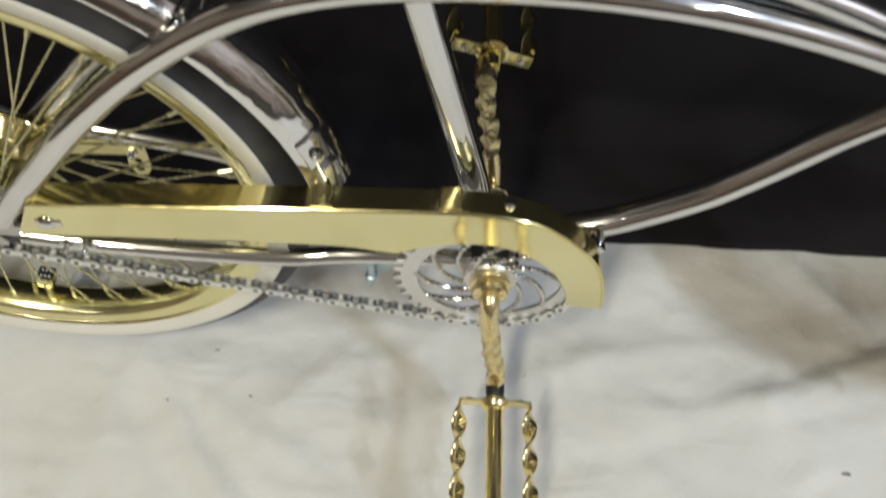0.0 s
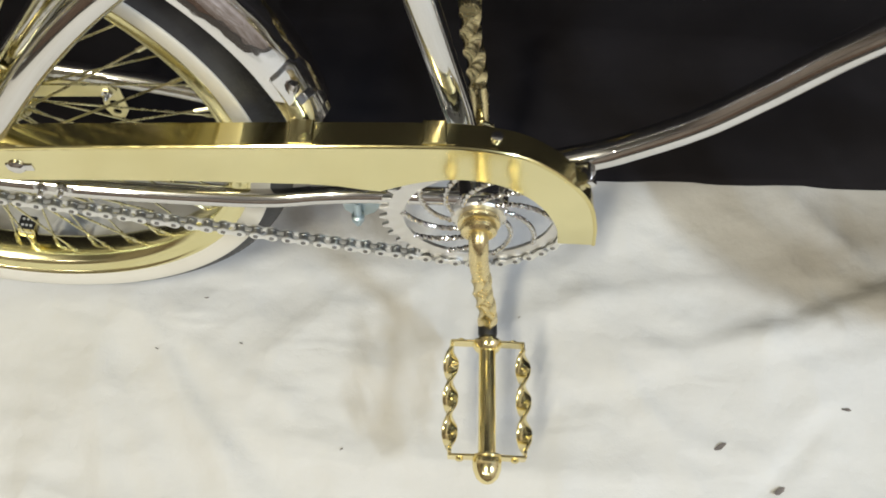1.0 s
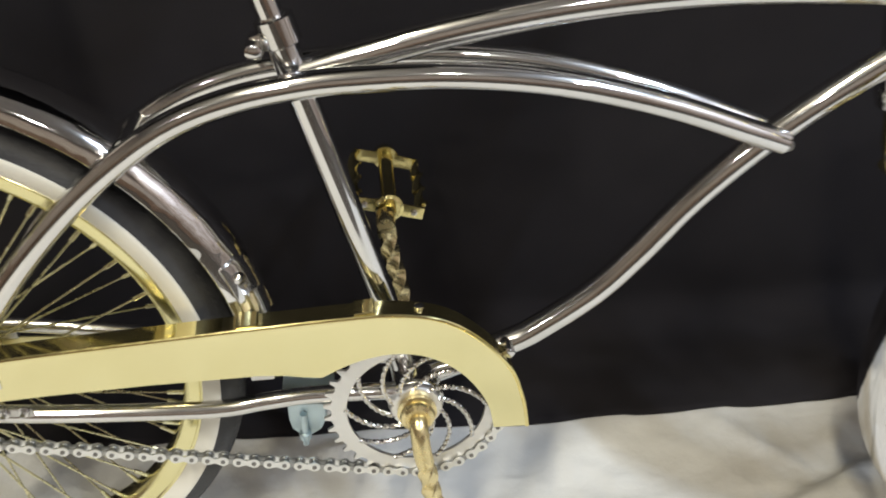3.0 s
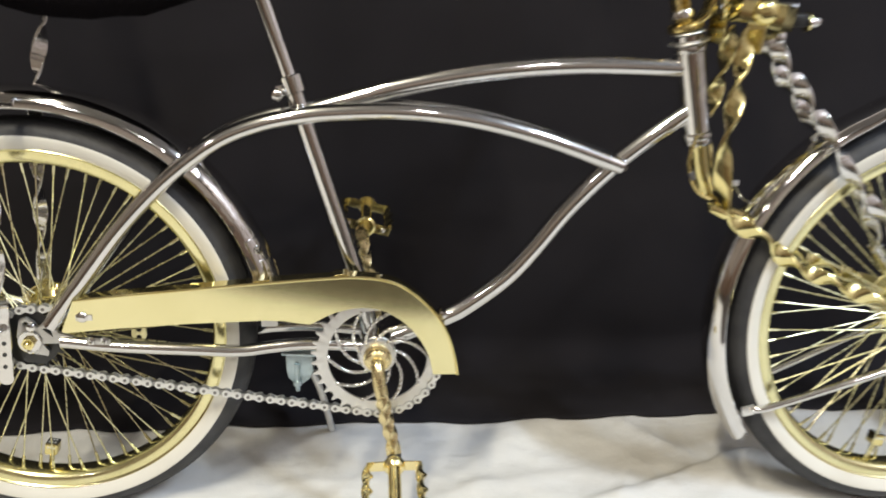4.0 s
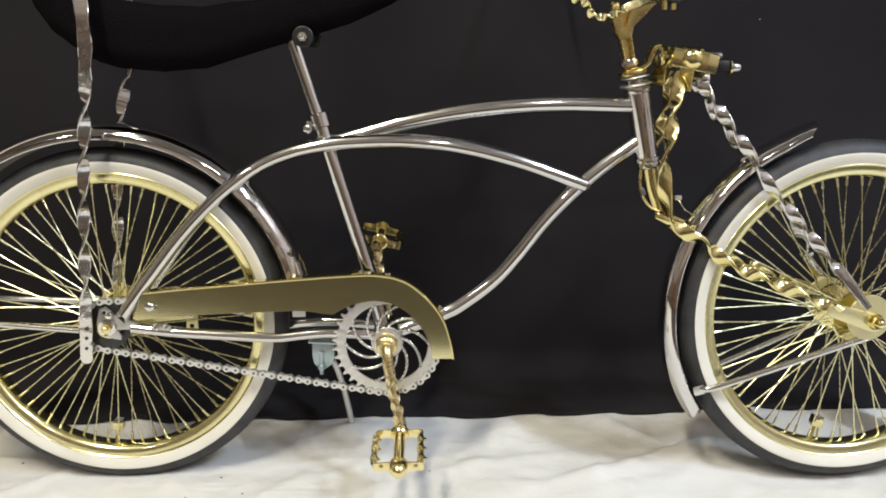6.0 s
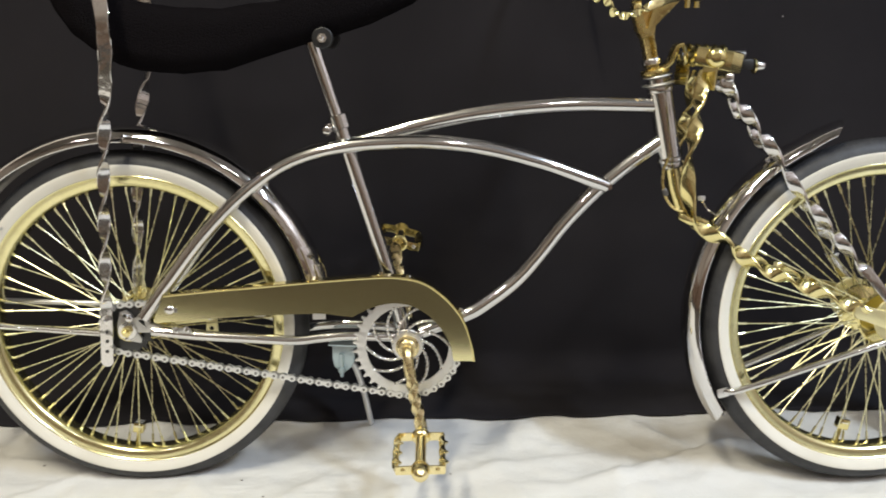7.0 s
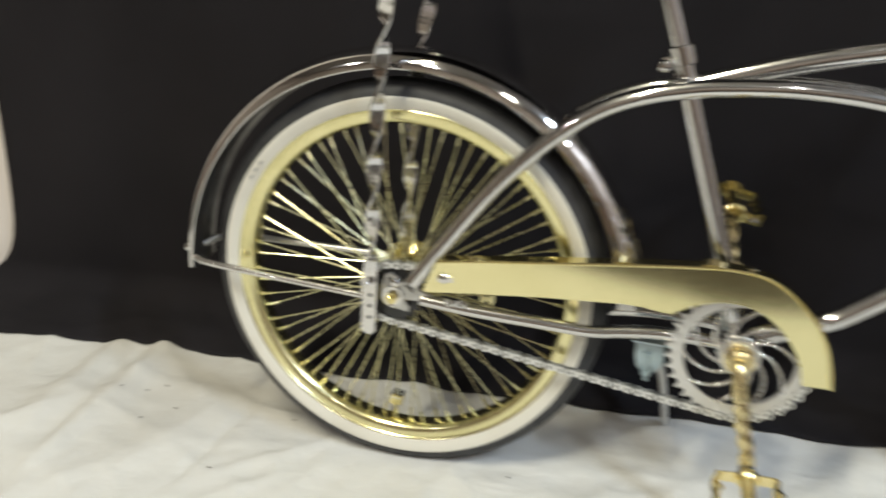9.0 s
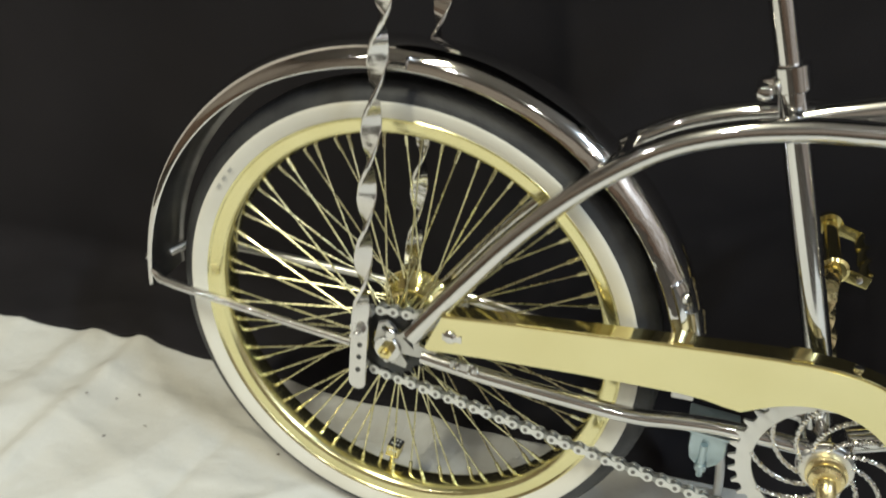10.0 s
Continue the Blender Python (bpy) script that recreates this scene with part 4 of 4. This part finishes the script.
def build_pedal(s, base, tilt):
    # the far pedal's shade is set by a darker gold
    gold = GOLD_PEDAL if s < 0 else GOLD
    y = lambda d: s * d
    bm = lathe([(0.0056, y(0.076)), (0.0060, y(0.091)), (0.0072, y(0.096)), (0.0072, y(0.186)), (0.0066, y(0.188))], (0, 0, 0), 20)
    pedal = part("pedal", bm, gold, bicycle, "gold pedal with twisted side bars", pose(base.x, 0, base.z, 0, tilt, 0))
    part("end_cap", lathe([(0.0112, y(0.1885)), (0.0118, y(0.193)), (0.0112, y(0.199)), (0.0085, y(0.2055)), (0.0045, y(0.2090)), (0.0015, y(0.2100))], (0, 0, 0), 24), gold, pedal)
    part("inner_collar", lathe([(0.0100, y(0.0895)), (0.0125, y(0.091)), (0.0125, y(0.0945)), (0.0100, y(0.0985)), (0.0080, y(0.1000))], (0, 0, 0), 24), gold, pedal)
    for d in (0.0925, 0.1890):
        part("cross_plate", pedal_plate(y(d - 0.0011), y(d + 0.0011)), gold, pedal)
        for k in (-1, 1):
            turn = 1 if (d > 0.1) == (s < 0) else -1
            bolt = lathe([(0.0030, -0.0011), (0.0030, -0.0030), (0.0018, -0.0038)], (0, 0, 0), 12)
            part("plate_bolt", bolt, CHROME if s > 0 else gold, pedal, "", pose(k * 0.0220, y(d), 0, 0, 0, 0 if turn > 0 else 180))
            ear = block((0.0030, 0.0080, 0.0110), (k * 0.0300, y(d + (0.0045 if d < 0.1 else -0.0045)), -0.0005), 0.0008)
            part("plate_ear", ear, gold, pedal)
    for k in (-1, 1):
        line = straight((k * 0.0300, y(0.0985), 0), (k * 0.0300, y(0.1830), 0), 72)

        def section(u):
            return bar2(0.0132, 0.0042, 0.0017, math.pi / 2 + 2 * math.pi * 1.5 * u)
        part("twisted_bar", sweep(bmesh.new(), line, section, ref=(1, 0, 0)), gold, pedal)


def chain_line():
    """The closed line of the chain round cog and chainring, and its places at even steps."""
    c0, r0, c1, r1 = Vector((0.0045, 0.2445)), 0.0352, Vector(RING), 0.0728
    d = (c1 - c0)
    base, off = math.atan2(d.y, d.x), math.asin((r1 - r0) / d.length)
    up, dn = base + math.pi / 2 + off, base - math.pi / 2 - off
    pts = []
    for k in range(61):
        a = dn + (up - dn) * k / 60
        pts.append(c1 + r1 * Vector((math.cos(a), math.sin(a))))
    for k in range(61):
        a = up + (2 * math.pi - (up - dn)) * k / 60
        pts.append(c0 + r0 * Vector((math.cos(a), math.sin(a))))
    pts.append(pts[0])
    runs = [0.0]
    for a, b in zip(pts, pts[1:]):
        runs.append(runs[-1] + (b - a).length)
    count = 2 * round(runs[-1] / 0.0127 / 2)

    def at(s):
        s %= runs[-1]
        for i in range(len(pts) - 1):
            if runs[i + 1] >= s:
                return pts[i].lerp(pts[i + 1], (s - runs[i]) / max(1e-9, runs[i + 1] - runs[i]))
        return pts[-1]
    return [at(runs[-1] * k / count) for k in range(count)]


def link_mesh(outer):
    bm = bmesh.new()
    L = 0.0127
    shape = []
    for k in range(9):
        a = radians(90 + 180 * k / 8)
        shape.append((-L / 2 + 0.0048 * math.cos(a), 0.0048 * math.sin(a)))
    shape.append((0, -0.0024))
    for k in range(9):
        a = radians(-90 + 180 * k / 8)
        shape.append((L / 2 + 0.0048 * math.cos(a), 0.0048 * math.sin(a)))
    shape.append((0, 0.0024))
    for s in (-1, 1):
        y0, y1 = (0.0040, 0.0030) if outer else (0.0027, 0.0018)
        own = plate(shape, s * y0, s * y1, (), 0.0, bm)
    if not outer:
        for x in (-L / 2, L / 2):
            lathe([(0.0037, -0.0020), (0.0037, 0.0020)], (x, 0, 0), 12, bm=bm)
    return bm


def build_chain():
    stops = chain_line()
    pins = bmesh.new()
    for p in stops:
        lathe([(0.0019, -0.0379), (0.0019, -0.0281)], (p.x, 0, p.y), 8, bm=pins)
    chain = part("chain", pins, STEEL_DARK, bicycle, "bright nickel bicycle chain")
    outer, inner = finish("outer_link", link_mesh(True), CHAIN_STEEL), finish("inner_link", link_mesh(False), CHAIN_GREY)
    n = len(stops)
    for i in range(n):
        a, b = stops[i], stops[(i + 1) % n]
        mid, d = (a + b) / 2, b - a
        ob = new("outer_link" if i % 2 else "inner_link", outer if i % 2 else inner)
        ob.parent = chain
        ob.matrix_basis = pose(mid.x, -0.033, mid.y, 0, -math.degrees(math.atan2(d.y, d.x)), 0)
    teeth = []
    for i in range(18):
        for du, r in ((0.0, 0.0325), (0.30, 0.0330), (0.45, 0.0385), (0.55, 0.0385), (0.70, 0.0330)):
            a = 2 * math.pi * (i + du) / 18
            teeth.append((0.0045 + r * math.cos(a), 0.2445 + r * math.sin(a)))
    part("rear_cog", plate(teeth, -0.0342, -0.0318, (), 0.0004), BLACK_STEEL, chain, "dark steel rear cog")


def build_stand():
    base = plate([(0.281, 0.206), (0.313, 0.206), (0.313, 0.184), (0.308, 0.173), (0.299, 0.1665), (0.290, 0.1675), (0.283, 0.175), (0.281, 0.186)], -0.012, 0.012, (), 0.0020)
    stand = part("kickstand", base, ZINC, bicycle, "blue-zinc kickstand with a chrome leg")
    part("stand_plate", block((0.044, 0.040, 0.003), (0.299, 0, 0.2085), 0.001, pose(0, 0, 0, 0, 4, 0)), ZINC, stand)
    part("stand_bolt", lathe([(0.0032, 0.030), (0.0032, 0.010), (0.0052, 0.009), (0.0052, 0.003), (0.0028, 0.0025), (0.0028, -0.004), (0.0022, -0.0045)], (0.294, -0.0155, 0.165), 10, axis="z"), ZINC, stand)
    leg = tube(spline([(0.303, 0.010, 0.176), (0.309, 0.030, 0.158), (0.316, 0.070, 0.105), (0.322, 0.122, 0.028)]), 0.0048, 12)
    part("stand_leg", leg, CHROME_DULL, stand)
    arm = plate([(0.000, 0.2560), (0.012, 0.2590), (0.040, 0.2440), (0.100, 0.2420), (0.104, 0.2340), (0.098, 0.2270), (0.034, 0.2215), (0.008, 0.2300), (-0.002, 0.2400)], 0.0500, 0.0530)
    brake = part("brake_arm", arm, BRUSHED_GOLD, bicycle, "flat gold coaster brake arm")
    part("brake_strap", plate([(0.090, 0.2390), (0.105, 0.2390), (0.1055, 0.2060), (0.100, 0.1955), (0.091, 0.1955), (0.0865, 0.2060)], 0.0535, 0.0555, [disc2(0.0955, 0.2035, 0.0032), disc2(0.0958, 0.2145, 0.0034)]), BRUSHED_GOLD, brake)
    part("strap_bolt", hex_nut((0.0965, 0.0500, 0.2330), 0.0042, 0.003), CHROME, brake)


# where along it each half turn of a leg and of a strut falls
LEG_TWIST = ((0, 0.105, 0.214, 0.412, 0.56, 0.67, 0.775, 0.90, 1), (-0.9, 0, 1, 2, 3, 4, 5, 6, 6.8))
STRUT_TWIST = ((0, 0.02, 0.16, 0.31, 0.50, 0.68, 0.83, 1), (-0.1, 0, 1, 2, 3, 4, 5, 6))


def build_fork():
    """The springer fork: gold legs bent at a knee, chrome struts up to the spring, gold stem and bars."""
    steer = tube([(0.7545, 0, 0.462), (0.7630, 0, 0.420), (0.7720, 0, 0.394)], 0.0105, 18)
    fork = part("fork", steer, GOLD, bicycle, "gold and chrome twisted springer fork")
    part("crown", block((0.024, 0.092, 0.011), (0.780, -0.022, 0.386), 0.004, pose(0, 0, 0, 0, 24, 0)), GOLD, fork)
    part("crown_lug", block((0.024, 0.014, 0.011), (0.759, -0.070, 0.3905), 0.0045, pose(0, 0, 0, 0, 28, 0)), GOLD, fork)
    for s in (-1, 1):
        y, far = s * 0.042 - 0.025, 0.010 * (s > 0)
        line = spline([(0.777 + far, y * 0.75, 0.580), (0.773 + far, y * 0.85, 0.540), (0.7655 + far, y, 0.500), (0.7600 + far, y, 0.462), (0.7625 + far, y, 0.420), (0.7720 + far, y, 0.388), (0.7950 + far / 2, y, 0.368), (0.8180, y, 0.357), (0.8470, y, 0.330), (0.9000, y + s * 0.008, 0.306),
                       (0.9510, y + s * 0.018, 0.285), (0.9840, y + s * 0.027, 0.270), (0.9960, y + s * 0.029, 0.265)], 12)
        part("rear_leg", sweep(bmesh.new(), line, lambda u: bar2(0.0200, 0.0055, 0.0020, math.pi * float(np.interp(u, LEG_TWIST[0], LEG_TWIST[1])))), GOLD, fork, "twisted gold fork leg")
        p0, p1, rw = Vector((0.988, 0.2665)), Vector((1.0440, 0.2480)), 0.0120
        g = math.atan2(p1.y - p0.y, p1.x - p0.x)
        ends = [(p1.x + rw * math.cos(g + radians(q)), p1.y + rw * math.sin(g + radians(q))) for q in range(-90, 91, 15)]
        ends += [(p0.x + rw * 0.8 * math.cos(g + radians(q)), p0.y + rw * 0.8 * math.sin(g + radians(q))) for q in range(90, 271, 20)]
        rocker = plate(ends, y + s * 0.027, y + s * 0.0315, (), 0.0012)
        part("rocker", rocker, BRUSHED_GOLD, fork, "flat gold axle plate")
        ya = s * 0.036 - 0.031
        line = spline([(0.808 + far, ya * 0.75, 0.570), (0.812 + far, ya * 0.8, 0.558), (0.837 + far, ya * 0.9, 0.522), (0.870 + far * 1.3, ya, 0.477), (0.904 + far * 1.4, ya, 0.427), (0.947 + far * 1.3, ya, 0.379), (0.986 + far * 0.8, ya + s * 0.006, 0.332), (1.000, ya + s * 0.014, 0.315)], 12)
        strut = part("front_strut", sweep(bmesh.new(), line, lambda u: bar2(0.0050, 0.0170, 0.0018, math.pi * float(np.interp(u, STRUT_TWIST[0], STRUT_TWIST[1])))), CHROME, fork, "twisted chrome fork strut")
        foot = [Vector(p) for p in ((0.994, ya + s * 0.018, 0.322), (1.006, ya + s * 0.0225, 0.307), (1.022, ya + s * 0.0255, 0.286), (1.036, ya + s * 0.0265, 0.268))]
        part("strut_foot", sweep(bmesh.new(), foot, lambda u: bar2(0.0035, 0.0145 - 0.0040 * u, 0.0012, 0)), CHROME_WAVY, strut, "flat satin strut end")
    loop = spline([(0.7430, -0.030, 0.466), (0.7390, -0.030, 0.452), (0.7375, -0.030, 0.4400), (0.7385, -0.030, 0.4250), (0.7440, -0.030, 0.4100), (0.7530, -0.030, 0.3990), (0.7660, -0.030, 0.3930)], 8)
    wire = part("cage_wire", tube(loop, 0.0021, 8), GOLD_STEM, fork)
    part("wire_crimp", block((0.007, 0.006, 0.011), (0.7415, -0.030, 0.4200), 0.002, pose(0, 0, 0, 0, -25, 0)), STEEL_DARK, wire)
    part("fork_clip", tube(spline([(0.792, -0.030, 0.408), (0.798, -0.030, 0.398), (0.806, -0.028, 0.391), (0.818, -0.026, 0.388)]), 0.0011, 8), CHROME, fork, "thin bent steel wire")
    # spring, yoke and its bolt
    coil = []
    a0 = Vector((0.757, -0.012, 0.601))
    for k in range(140):
        u = k / 139
        a = 2 * math.pi * 6.0 * u
        coil.append(a0 + Vector((0.066 * u, 0.0135 * math.cos(a), -0.004 * u + 0.0125 * math.sin(a))))
    spring = part("spring", tube(coil, 0.0030, 10, ref=(1, 0, 0)), GOLD, fork, "gold coil spring")
    part("spring_core", lathe([(0.0055, -0.01), (0.0055, 0.075)], (0.770, -0.012, 0.599), 12, axis="x"), STEEL_DARK, spring)
    plan = [(-0.034, 0.030), (0.012, 0.034), (0.030, 0.020), (0.032, -0.020), (0.014, -0.034), (-0.034, -0.030)]
    yoke = plate(plan, -0.0136, 0.0136, (), 0.0024)
    for v in yoke.verts:
        v.co.y *= 0.84 + 0.16 * min(1.0, (v.co.x + 0.034) / 0.046)
    part("spring_yoke", yoke, GOLD, fork, "gold spring yoke block", pose(0.8025, -0.020, 0.5935, 0, 11, 0) @ pose(0, 0, 0, 90, 0, 0))
    part("yoke_boss", lathe([(0.0132, 0.003), (0.0132, -0.001), (0.0115, -0.0035), (0.0080, -0.0060), (0.0040, -0.0070)], (0, 0, 0), 24), GOLD, fork, "domed gold boss", pose(0.7945, -0.052, 0.5965))
    part("yoke_plate", block((0.021, 0.004, 0.034), (0.7885, -0.046, 0.572), 0.0012, pose(0, 0, 0, 0, 6, 0) @ pose(0, 0, 0, 0, 0, -52)), GOLD, fork)
    part("yoke_plate", block((0.021, 0.004, 0.040), (0.7690, 0.010, 0.580), 0.0012, pose(0, 0, 0, 0, 6, 0) @ pose(0, 0, 0, 0, 0, -48)), GOLD, fork)
    # black block standing in for the dark gap before the washer
    part("yoke_gap", block((0.018, 0.022, 0.014), (0.843, -0.020, 0.5870), 0.003), BLACK_PLASTIC, fork)
    part("yoke_washer", lathe([(0.006, 0.0), (0.0106, 0.0008), (0.0106, 0.0030), (0.006, 0.0038)], (0.8530, -0.020, 0.5848), 20, axis="x"), GOLD, fork)
    part("yoke_bolt", lathe([(0.0052, 0.0), (0.0068, 0.001), (0.0068, 0.008), (0.0055, 0.011), (0.0025, 0.012)], (0.8568, -0.020, 0.5843), 16, axis="x"), CHROME, fork)
    part("strut_joint", block((0.012, 0.062, 0.012), (0.812, -0.026, 0.571), 0.004), CHROME, fork)
    strap = sweep(bmesh.new(), spline([(0.722, 0, 0.5795), (0.736, -0.003, 0.5835), (0.7465, -0.007, 0.5920), (0.7500, -0.010, 0.6030), (0.7535, -0.011, 0.6110), (0.762, -0.012, 0.6140)]), lambda u: bar2(0.024, 0.0058, 0.002, 0))
    part("spring_strap", strap, GOLD_STEM, fork)
    part("lock_nut", lathe([(0.0165, -0.0045), (0.0190, -0.003), (0.0195, 0.000), (0.0185, 0.003), (0.0150, 0.0045)], (0, 0, 0), 28, axis="z"), GOLD_STEM, fork, "", pose(0.7290, 0, 0.5790, 0, -12, 0))
    part("stem_ring", lathe([(0.0128, 0.0), (0.0136, 0.001), (0.0136, 0.007), (0.0122, 0.009)], (0, 0, 0), 24, axis="z"), CHROME, fork, "", pose(0.7250, 0, 0.5880, 0, -12, 0))
    part("clip_end", block((0.009, 0.005, 0.006), (0.791, -0.030, 0.411), 0.001), CHROME_DULL, fork)
    # stem and the handlebar's middle
    outline = [(0.7150, 0.5830), (0.7140, 0.5995), (0.7090, 0.6205), (0.7025, 0.6300), (0.6978, 0.6465), (0.6957, 0.6640), (0.6985, 0.6675), (0.7050, 0.6684), (0.7073, 0.6610), (0.7119, 0.6600), (0.7216, 0.6685), (0.7460, 0.6870),
               (0.7640, 0.6770), (0.7405, 0.6530), (0.7264, 0.6389), (0.7244, 0.6263), (0.7282, 0.6091), (0.7330, 0.5830)]
    slots = [[(0.7070, 0.6568), (0.7215, 0.6620), (0.7150, 0.6350)], [(0.7108, 0.6235), (0.7215, 0.6235), (0.7280, 0.5940), (0.7182, 0.5940)]]
    stem = part("stem", plate(outline, -0.0100, 0.0100, slots, 0.0014), GOLD_STEM, bicycle, "brass-gold forked handlebar stem with hollowed sides")
    part("stem_web", plate([(0.7050, 0.6580), (0.7230, 0.6650), (0.7150, 0.6310)], -0.0025, 0.0025), GOLD_HOLLOW, stem, "gold web, tinted orange for the reflection in the hollow")
    part("stem_web", plate([(0.7090, 0.6250), (0.7230, 0.6250), (0.7290, 0.5900), (0.7170, 0.5900)], -0.0035, 0.0035), GOLD_STEM, stem)
    part("stem_cap", lathe([(0.0070, 0), (0.0075, 0.003), (0.0045, 0.005)], (0.7015, 0, 0.6670), 18, axis="z"), GOLD_STEM, stem)
    part("bar_clamp", lathe([(0.0170, -0.020), (0.0180, -0.018), (0.0180, 0.018), (0.0170, 0.020)], (0.778, 0, 0.686), 24), BLACK_PLASTIC, stem)
    for dx in (-0.006, 0.006):
        part("clamp_bolt", lathe([(0.004, 0), (0.004, 0.012)], (0.772 + dx, -0.012, 0.660), 6, axis="z"), GOLD, stem)
    bars = None
    for d in (-1, 1):
        line = spline([(0.776, d * 0.012, 0.686), (0.750, d * 0.045, 0.674), (0.7250, d * 0.070, 0.6685), (0.7016, d * 0.090, 0.6612), (0.6822, d * 0.095, 0.6520), (0.6640, d * 0.098, 0.6478), (0.6515, d * 0.100, 0.6510), (0.6470, d * 0.103, 0.6600), (0.6360, d * 0.108, 0.6680), (0.6250, d * 0.115, 0.6740), (0.620, d * 0.130, 0.73)], 12)
        if d > 0:
            line = [p + Vector((0.01, 0, 0.055 * min(1.0, max(0.0, (0.776 - p.x) / 0.04)))) for p in line]
        turns = twisted(line, 0.0105, 0.0036, 4.5, 1.57, 0.45, 1.0, c=0.0012)
        bars = part("handlebar" if d < 0 else "handlebar_side", turns, GOLD, bicycle if d < 0 else bars, "twisted gold handlebar" if d < 0 else "")


build_body()
build_seat()
build_sissy_bar()
build_fenders()
build_wheels()
build_guard()
build_crankset()
build_chain()
build_stand()
build_fork()


# ---- small things on the sheet ----
def flake(x, y, size, turn):
    bm = bmesh.new()
    n = 7
    ring = [bm.verts.new((size * (0.7 + 0.6 * random.random()) * math.cos(2 * math.pi * k / n), size * (0.20 + 0.30 * random.random()) * math.sin(2 * math.pi * k / n), 0.0006 + 0.0015 * random.random())) for k in range(n)]
    tip = bm.verts.new((0, 0, 0.0025))
    base = bm.verts.new((0, 0, 0.0))
    for k in range(n):
        bm.faces.new((ring[k], ring[(k + 1) % n], tip))
        bm.faces.new((ring[(k + 1) % n], ring[k], base))
    ob = new("debris_flake", finish("debris_flake", bm, DEBRIS))
    ob.matrix_world = pose(x, y, fold_height(x, y) + 0.0002, 0, 0, turn)
    tagged(ob, "small dark dry flake lying on the sheet", "debris", "flakes on the sheet")


for x, y, size in ((0.636, -0.140, 0.0062), (0.688, -0.179, 0.0068), (0.760, -0.101, 0.0045), (0.141, -0.016, 0.0022), (0.283, -0.157, 0.0017), (0.180, -0.061, 0.0018), (0.102, -0.070, 0.0020), (0.446, -0.024, 0.0016),
                   (-0.437, 0.034, 0.0032), (-0.380, -0.011, 0.0030), (-0.343, 0.019, 0.0028), (-0.381, 0.061, 0.0032), (-0.407, 0.048, 0.0028), (-0.235, -0.082, 0.0030), (-0.163, 0.026, 0.0026)):
    flake(x, y, size, random.uniform(-30, 40))


def lint(x, z, size):
    bm = bmesh.new()
    bmesh.ops.create_icosphere(bm, subdivisions=1, radius=size)
    for v in bm.verts:
        v.co = Vector((v.co.x * (0.7 + random.random()), v.co.y * 0.5, v.co.z * (0.6 + 0.6 * random.random())))
    ob = new("lint_speck", finish("lint_speck", bm, MARK_GREY))
    hit, place, _, _ = drape.ray_cast(Vector((x, -1.0, z)), Vector((0, 1, 0)))
    ob.location = place
    tagged(ob, "small pale lint speck clinging to the black cloth", "lint", "lint on the cloth")


for x, z in ((-0.349, 0.603), (0.983, 0.620)):
    lint(x, z, 0.0016)
